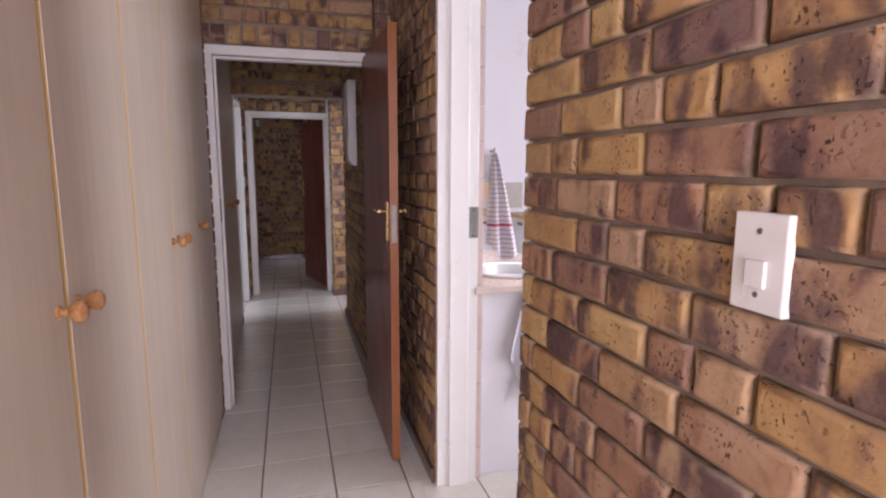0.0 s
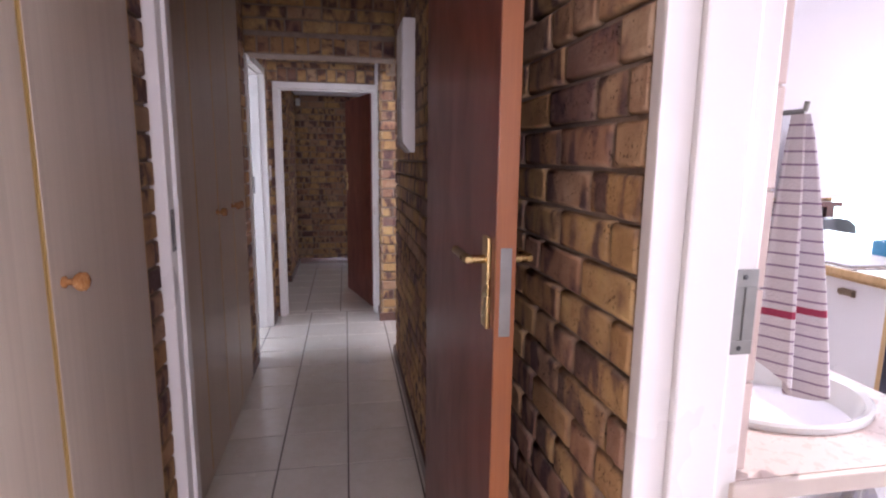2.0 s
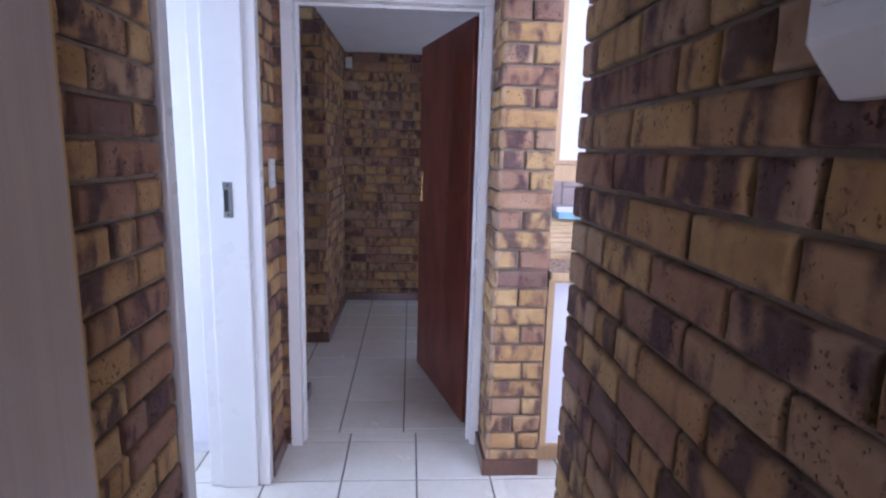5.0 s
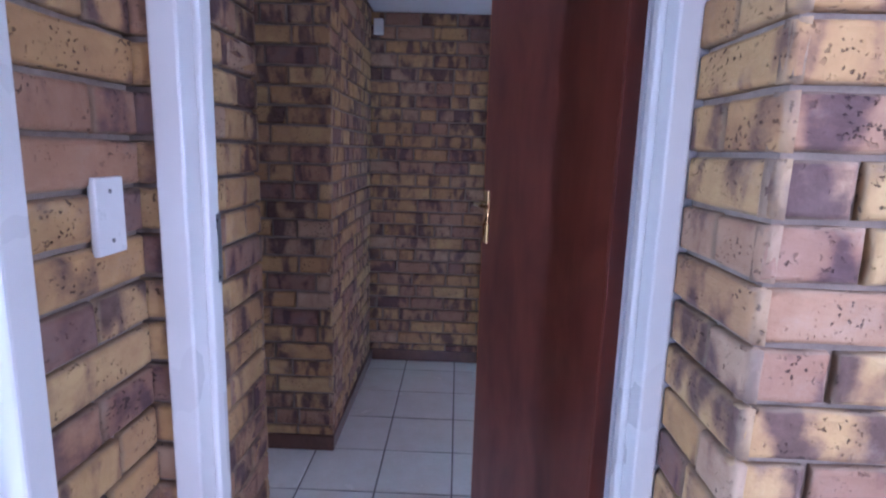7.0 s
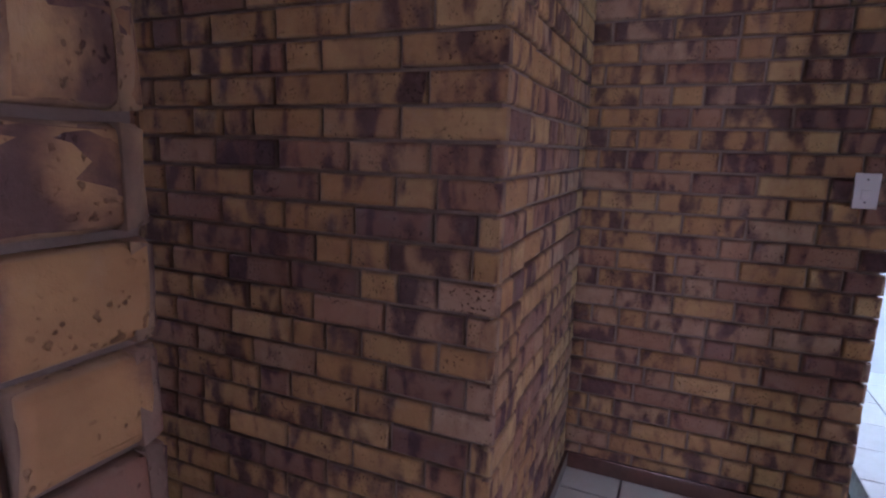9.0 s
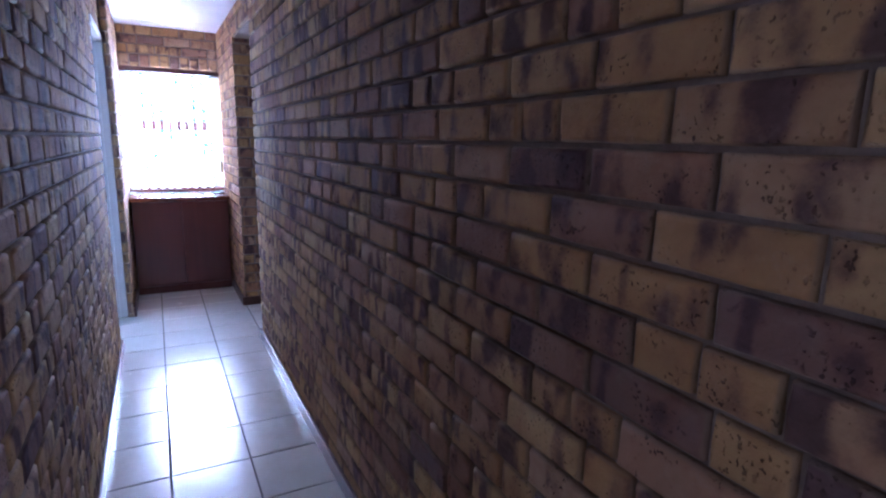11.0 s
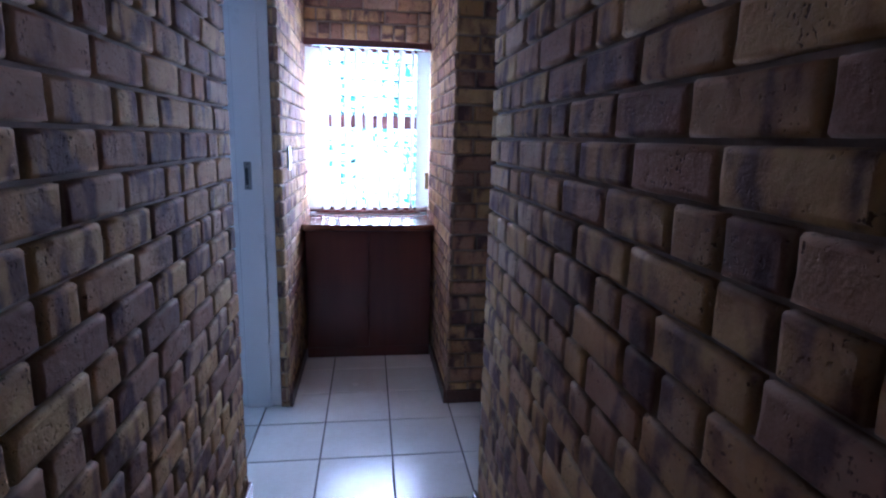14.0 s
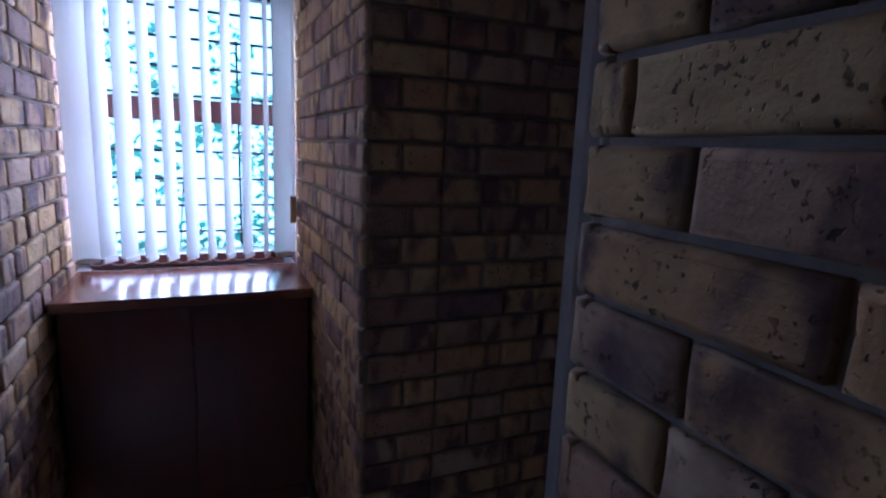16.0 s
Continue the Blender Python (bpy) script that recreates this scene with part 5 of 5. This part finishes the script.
GLAZE_BLUE = enamel("blue_glaze", (0.06, 0.32, 0.55), 0.15, 0.1, coat=0.5)
GLAZE_GREY = enamel("grey_blue_glaze", (0.36, 0.44, 0.5), 0.2, 0.15)
jar(3.03, 4.02, 0.045, 0.09, GLAZE_BLUE, "turquoise blue glazed mug on the counter", True)
jar(3.10, 3.90, 0.04, 0.13, GLAZE_GREY, "grey-blue patterned jar on the counter")
pot = jar(3.22, 3.88, 0.055, 0.11, GLAZE_GREY, "grey-blue patterned utensil pot on the counter")
for k in range(5):
    a = 2 * math.pi * k / 5
    bm = bmesh.new()
    rod(bm, (3.22 + 0.02 * math.cos(a), 3.88 + 0.02 * math.sin(a), 0.92), (3.22 + 0.06 * math.cos(a), 3.88 + 0.06 * math.sin(a), 1.10), 0.004, 8)
    lathe(bm, (3.22 + 0.06 * math.cos(a), 3.88 + 0.06 * math.sin(a), 1.09), (math.cos(a) * 0.25, math.sin(a) * 0.25, 1), [(0, 0.006), (0.02, 0.022), (0.05, 0.024), (0.065, 0.01)], 10)
    solid("kitchen_utensil", bm, BLACK, "black plastic kitchen utensil standing in the pot", "utensil", group="utensils in the pot", smooth=True)

# ---------------------------------------------------------------- dining wall
pic = thing("painting", 5.05, 6.835, 1.2, "still-life painting of a blue vase in a pale wooden frame", "painting")
px0, px1, pz0, pz1 = 4.63, 5.46, 1.19, 1.785
PFRAME = timber("picture_frame_wood", (0.52, 0.40, 0.30), (0.68, 0.55, 0.43), (6, 20, 20), 0.4)
for b in ((px0, px1, 6.81, 6.846, pz1 - 0.07, pz1), (px0, px1, 6.81, 6.846, pz0, pz0 + 0.07), (px0, px0 + 0.07, 6.81, 6.846, pz0 + 0.0701, pz1 - 0.0701), (px1 - 0.07, px1, 6.81, 6.846, pz0 + 0.0701, pz1 - 0.0701)):
    part("frame_rail", boxes(b), PFRAME, pic, bevel=0.006)
canvas = part("canvas", boxes((px0 + 0.07, px1 - 0.07, 6.832, 6.842, pz0 + 0.07, pz1 - 0.07)), plain("dark_canvas", (0.035, 0.022, 0.02), 0.5), pic, "dark brown canvas")
pm = (px0 + px1) / 2 + 0.02
def paint(name, pts, c):
    bm = bmesh.new()
    lo = [bm.verts.new((x, 6.832, z)) for x, z in pts]
    hi = [bm.verts.new((x, 6.829, z)) for x, z in pts]
    bm.faces.new(hi)
    for i in range(len(pts)):
        k = (i + 1) % len(pts)
        bm.faces.new((lo[i], lo[k], hi[k], hi[i]))
    part("painted_shape", bm, plain(name, c, 0.5), canvas)
paint("paint_vase", [(pm + 0.075 * w, pz0 + 0.19 + h) for w, h in ((-0.5, 0), (-1, 0.06), (-0.8, 0.12), (-0.4, 0.16), (-0.55, 0.22), (0.55, 0.22), (0.4, 0.16), (0.8, 0.12), (1, 0.06), (0.5, 0))], (0.25, 0.32, 0.5))
paint("paint_cloth", [(pm - 0.10, pz0 + 0.15), (pm + 0.05, pz0 + 0.11), (pm + 0.25, pz0 + 0.15), (pm + 0.12, pz0 + 0.185)], (0.6, 0.56, 0.55))
paint("paint_book", [(pm + 0.0, pz0 + 0.186), (pm + 0.14, pz0 + 0.188), (pm + 0.2, pz0 + 0.215), (pm + 0.05, pz0 + 0.22)], (0.05, 0.2, 0.5))
paint("paint_cup", [(pm - 0.2, pz0 + 0.2), (pm - 0.12, pz0 + 0.2), (pm - 0.1, pz0 + 0.27), (pm - 0.21, pz0 + 0.27)], (0.05, 0.3, 0.38))
hearth = thing("fireplace", 5.0, 6.78, 0, "dark fireplace opening with a timber mantel under the painting", "fireplace")
part("mantel", boxes((4.46, 5.56, 6.70, 6.848, 0.925, 0.985)), CUPBOARD_WOOD, hearth, bevel=0.005)
part("surround", boxes((4.50, 4.60, 6.76, 6.848, 0.002, 0.924), (5.42, 5.52, 6.76, 6.848, 0.002, 0.924)), CUPBOARD_WOOD, hearth, bevel=0.004)
part("firebox", boxes((4.601, 5.419, 6.80, 6.845, 0.002, 0.924)), BLACK, hearth)
seat = thing("armchair", 4.85, 6.15, 0, "black leather armchair before the fireplace", "armchair")
bm = bmesh.new()
ring_sweep(bm, [[(4.85 + w * 0.30 * math.cos(a), 6.12 + 0.07 * math.sin(a), zz) for a in (2 * math.pi * i / 20 for i in range(20))] for w, zz in ((0.95, 0.40), (1.0, 0.55), (1.0, 0.70), (0.9, 0.80), (0.6, 0.86), (0.2, 0.875))])
part("backrest", bm, BLACK, seat, smooth=True)
part("seat", boxes((4.56, 5.14, 6.16, 6.62, 0.28, 0.42)), BLACK, seat, bevel=0.04)
for x in (4.60, 5.06):
    for y in (6.12, 6.55):
        part("leg", boxes((x, x + 0.045, y, y + 0.045, 0.002, 0.30)), BLACK, seat, bevel=0.004)

# ---------------------------------------------------------------- bedroom wardrobe
wr = thing("wardrobe", -1.1, 6.5, 0, "white built-in wardrobe with golden edging and brass handles", "wardrobe")
part("body", boxes((-2.1, -0.70, 6.372, 6.655, 0.002, 2.40)), WHITE_UNIT, wr)
for a, b, h in ((-2.1, -1.575, -1.63), (-1.575, -1.062, -1.118), (-1.062, -0.70, -1.012)):
    d = part("door", boxes((a + 0.007, b - 0.007, 6.352, 6.371, 0.06, 2.38)), WHITE_UNIT, wr, bevel=0.002)
    for e in (a + 0.0012, b - 0.0068):
        part("edging", boxes((e, e + 0.0055, 6.353, 6.371, 0.06, 2.38)), CLOSET_EDGE, d, "golden wooden edge strip")
    bm = bmesh.new()
    pts = [(h, 6.352, 1.165), (h, 6.333, 1.172), (h, 6.328, 1.19), (h, 6.328, 1.25), (h, 6.333, 1.268), (h, 6.352, 1.275)]
    for p, q in zip(pts, pts[1:]):
        rod(bm, p, q, 0.0055, 8)
    part("handle", bm, BRASS, d, "brass bow handle", smooth=True)

# ---------------------------------------------------------------- toilet
loo = thing("toilet", -5.8, 6.42, 0, "white ceramic close-coupled toilet with its lid down", "toilet")
part("cistern", boxes((-6.19, -5.96, 6.22, 6.60, 0.42, 0.745)), CERAMIC, loo, bevel=0.02, smooth=True)
part("cistern_lid", boxes((-6.195, -5.945, 6.21, 6.61, 0.7455, 0.78)), CERAMIC, loo, bevel=0.01, smooth=True)
def egg(r, z, back=0.0):
    out = []
    for i in range(28):
        a = 2 * math.pi * i / 28
        x = math.cos(a)
        out.append((-5.73 + (0.26 if x > 0 else 0.22) * r * x + back, 6.36 + 0.185 * r * math.sin(a), z + 0.02 * min(1, z / 0.3)))
    return out
bm = bmesh.new()
ring_sweep(bm, [egg(0.55, 0.002, -0.05), egg(0.56, 0.06, -0.05), egg(0.52, 0.16, -0.05), egg(0.72, 0.27, -0.02), egg(0.96, 0.36), egg(1.0, 0.395)])
part("pan", bm, CERAMIC, loo, smooth=True)
bm = bmesh.new()
ring_sweep(bm, [egg(1.0, 0.398), egg(1.03, 0.404), egg(1.03, 0.414), egg(1.0, 0.419)])
part("seat", bm, CERAMIC, loo, smooth=True)
bm = bmesh.new()
ring_sweep(bm, [egg(1.0, 0.422), egg(1.02, 0.428), egg(1.01, 0.44), egg(0.9, 0.447), egg(0.5, 0.45)])
part("lid", bm, CERAMIC, loo, smooth=True)
bm = bmesh.new()
lathe(bm, (-5.945, 6.53, 0.70), (1, 0, 0), [(0, 0.012), (0.012, 0.012), (0.015, 0.008)], 12)
part("flush_button", bm, STEEL, loo, smooth=True)

# ---------------------------------------------------------------- outside the alcove window
LEAF, lnt, lb = material("shrub_leaf")
lr = lnt.nodes.new("ShaderNodeNewGeometry").outputs["Random Per Island"]
lnt.links.new(ramp(lnt, lr, [(0.0, (0.05, 0.16, 0.11)), (0.5, (0.08, 0.22, 0.16)), (1.0, (0.12, 0.28, 0.21))]), lb.inputs["Base Color"])
lb.inputs["Roughness"].default_value = 0.35
ltr = lnt.nodes.new("ShaderNodeBsdfTranslucent")
ltr.inputs[0].default_value = (0.32, 0.7, 0.58, 1)
lmx = lnt.nodes.new("ShaderNodeMixShader")
lmx.inputs[0].default_value = 0.62
lnt.links.new(lb.outputs[0], lmx.inputs[1])
lnt.links.new(ltr.outputs[0], lmx.inputs[2])
lnt.links.new(lmx.outputs[0], lnt.nodes["Material Output"].inputs[0])
rl = random.Random(21)
verts, faces = [], []
for n in range(7000):
    y = rl.uniform(4.6, 10.2)
    z = rl.uniform(0.05, 2.9)
    edge = 2.55 + 0.35 * math.sin(y * 2.3) + 0.2 * math.sin(y * 5.1 + 1)
    if z > edge or noise.noise(Vector((y * 2.4, z * 2.4, 3.3))) > 0.14:
        continue
    x = -8.7 + 0.4 * noise.noise(Vector((y * 1.2, z * 1.2, 0))) + rl.uniform(-0.35, 0.3)
    s = rl.uniform(0.05, 0.11)
    d = Vector((rl.uniform(-0.4, 1), rl.uniform(-1, 1), rl.uniform(-0.9, 0.5))).normalized()
    w = d.cross(Vector((rl.uniform(-1, 1), rl.uniform(-1, 1), 1))).normalized() * s * 0.42
    c = Vector((x, y, z))
    k = len(verts)
    verts += [c, c + d * s * 0.5 + w, c + d * s * 1.1, c + d * s * 0.5 - w]
    faces += [(k, k + 1, k + 2), (k, k + 2, k + 3)]
me = bpy.data.meshes.new("hedge_leaves")
me.from_pydata([tuple(v) for v in verts], [], faces)
me.materials.append(LEAF)
tagged(new("hedge", me), "loose green garden hedge outside the window", "hedge", "", "stuff")
rw = random.Random(3)
bm = bmesh.new()
for i in range(9):
    y = 4.8 + i * 0.6 + rw.uniform(-0.06, 0.06)
    top = Vector((-8.75 + rw.uniform(-0.2, 0.2), y + rw.uniform(-0.3, 0.3), rw.uniform(1.5, 2.4)))
    rod(bm, (-8.75, y, -0.1), top, rw.uniform(0.005, 0.011), 6)
tagged(part("hedge_stems", bm, plain("bark", (0.09, 0.065, 0.045), 0.9)), "thin woody stems inside the hedge", "hedge", "", "stuff")
GROUND = rough_plain("garden_soil", (0.08, 0.09, 0.04), (0.16, 0.15, 0.08), 1.2, 0.95, 0.02, 0.6, 30)
solid("ground", boxes((-400, 400, -400, 400, -0.4, -0.13)), GROUND, "dry lawn and soil round the house", "ground", "structure")
# Emissive panels outside the windows; their glow stands in for the bright garden.
GLOW, ont, ob_ = material("glowing_garden_backdrop")
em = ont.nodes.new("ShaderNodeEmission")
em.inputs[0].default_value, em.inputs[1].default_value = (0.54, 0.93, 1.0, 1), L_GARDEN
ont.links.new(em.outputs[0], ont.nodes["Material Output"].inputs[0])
solid("backdrop", boxes((-10.6, -10.5, 1.5, 13.5, -0.1, 6.0)), GLOW, "self-lit pale panel standing in for the garden beyond the hedge", "backdrop", "structure")
solid("backdrop", boxes((4.0, 9.5, 9.0, 9.1, -0.1, 5.0)), GLOW, "self-lit pale panel standing in for the garden beyond the dining room window", "backdrop", "structure")

lay_bricks()
lay_tiles()
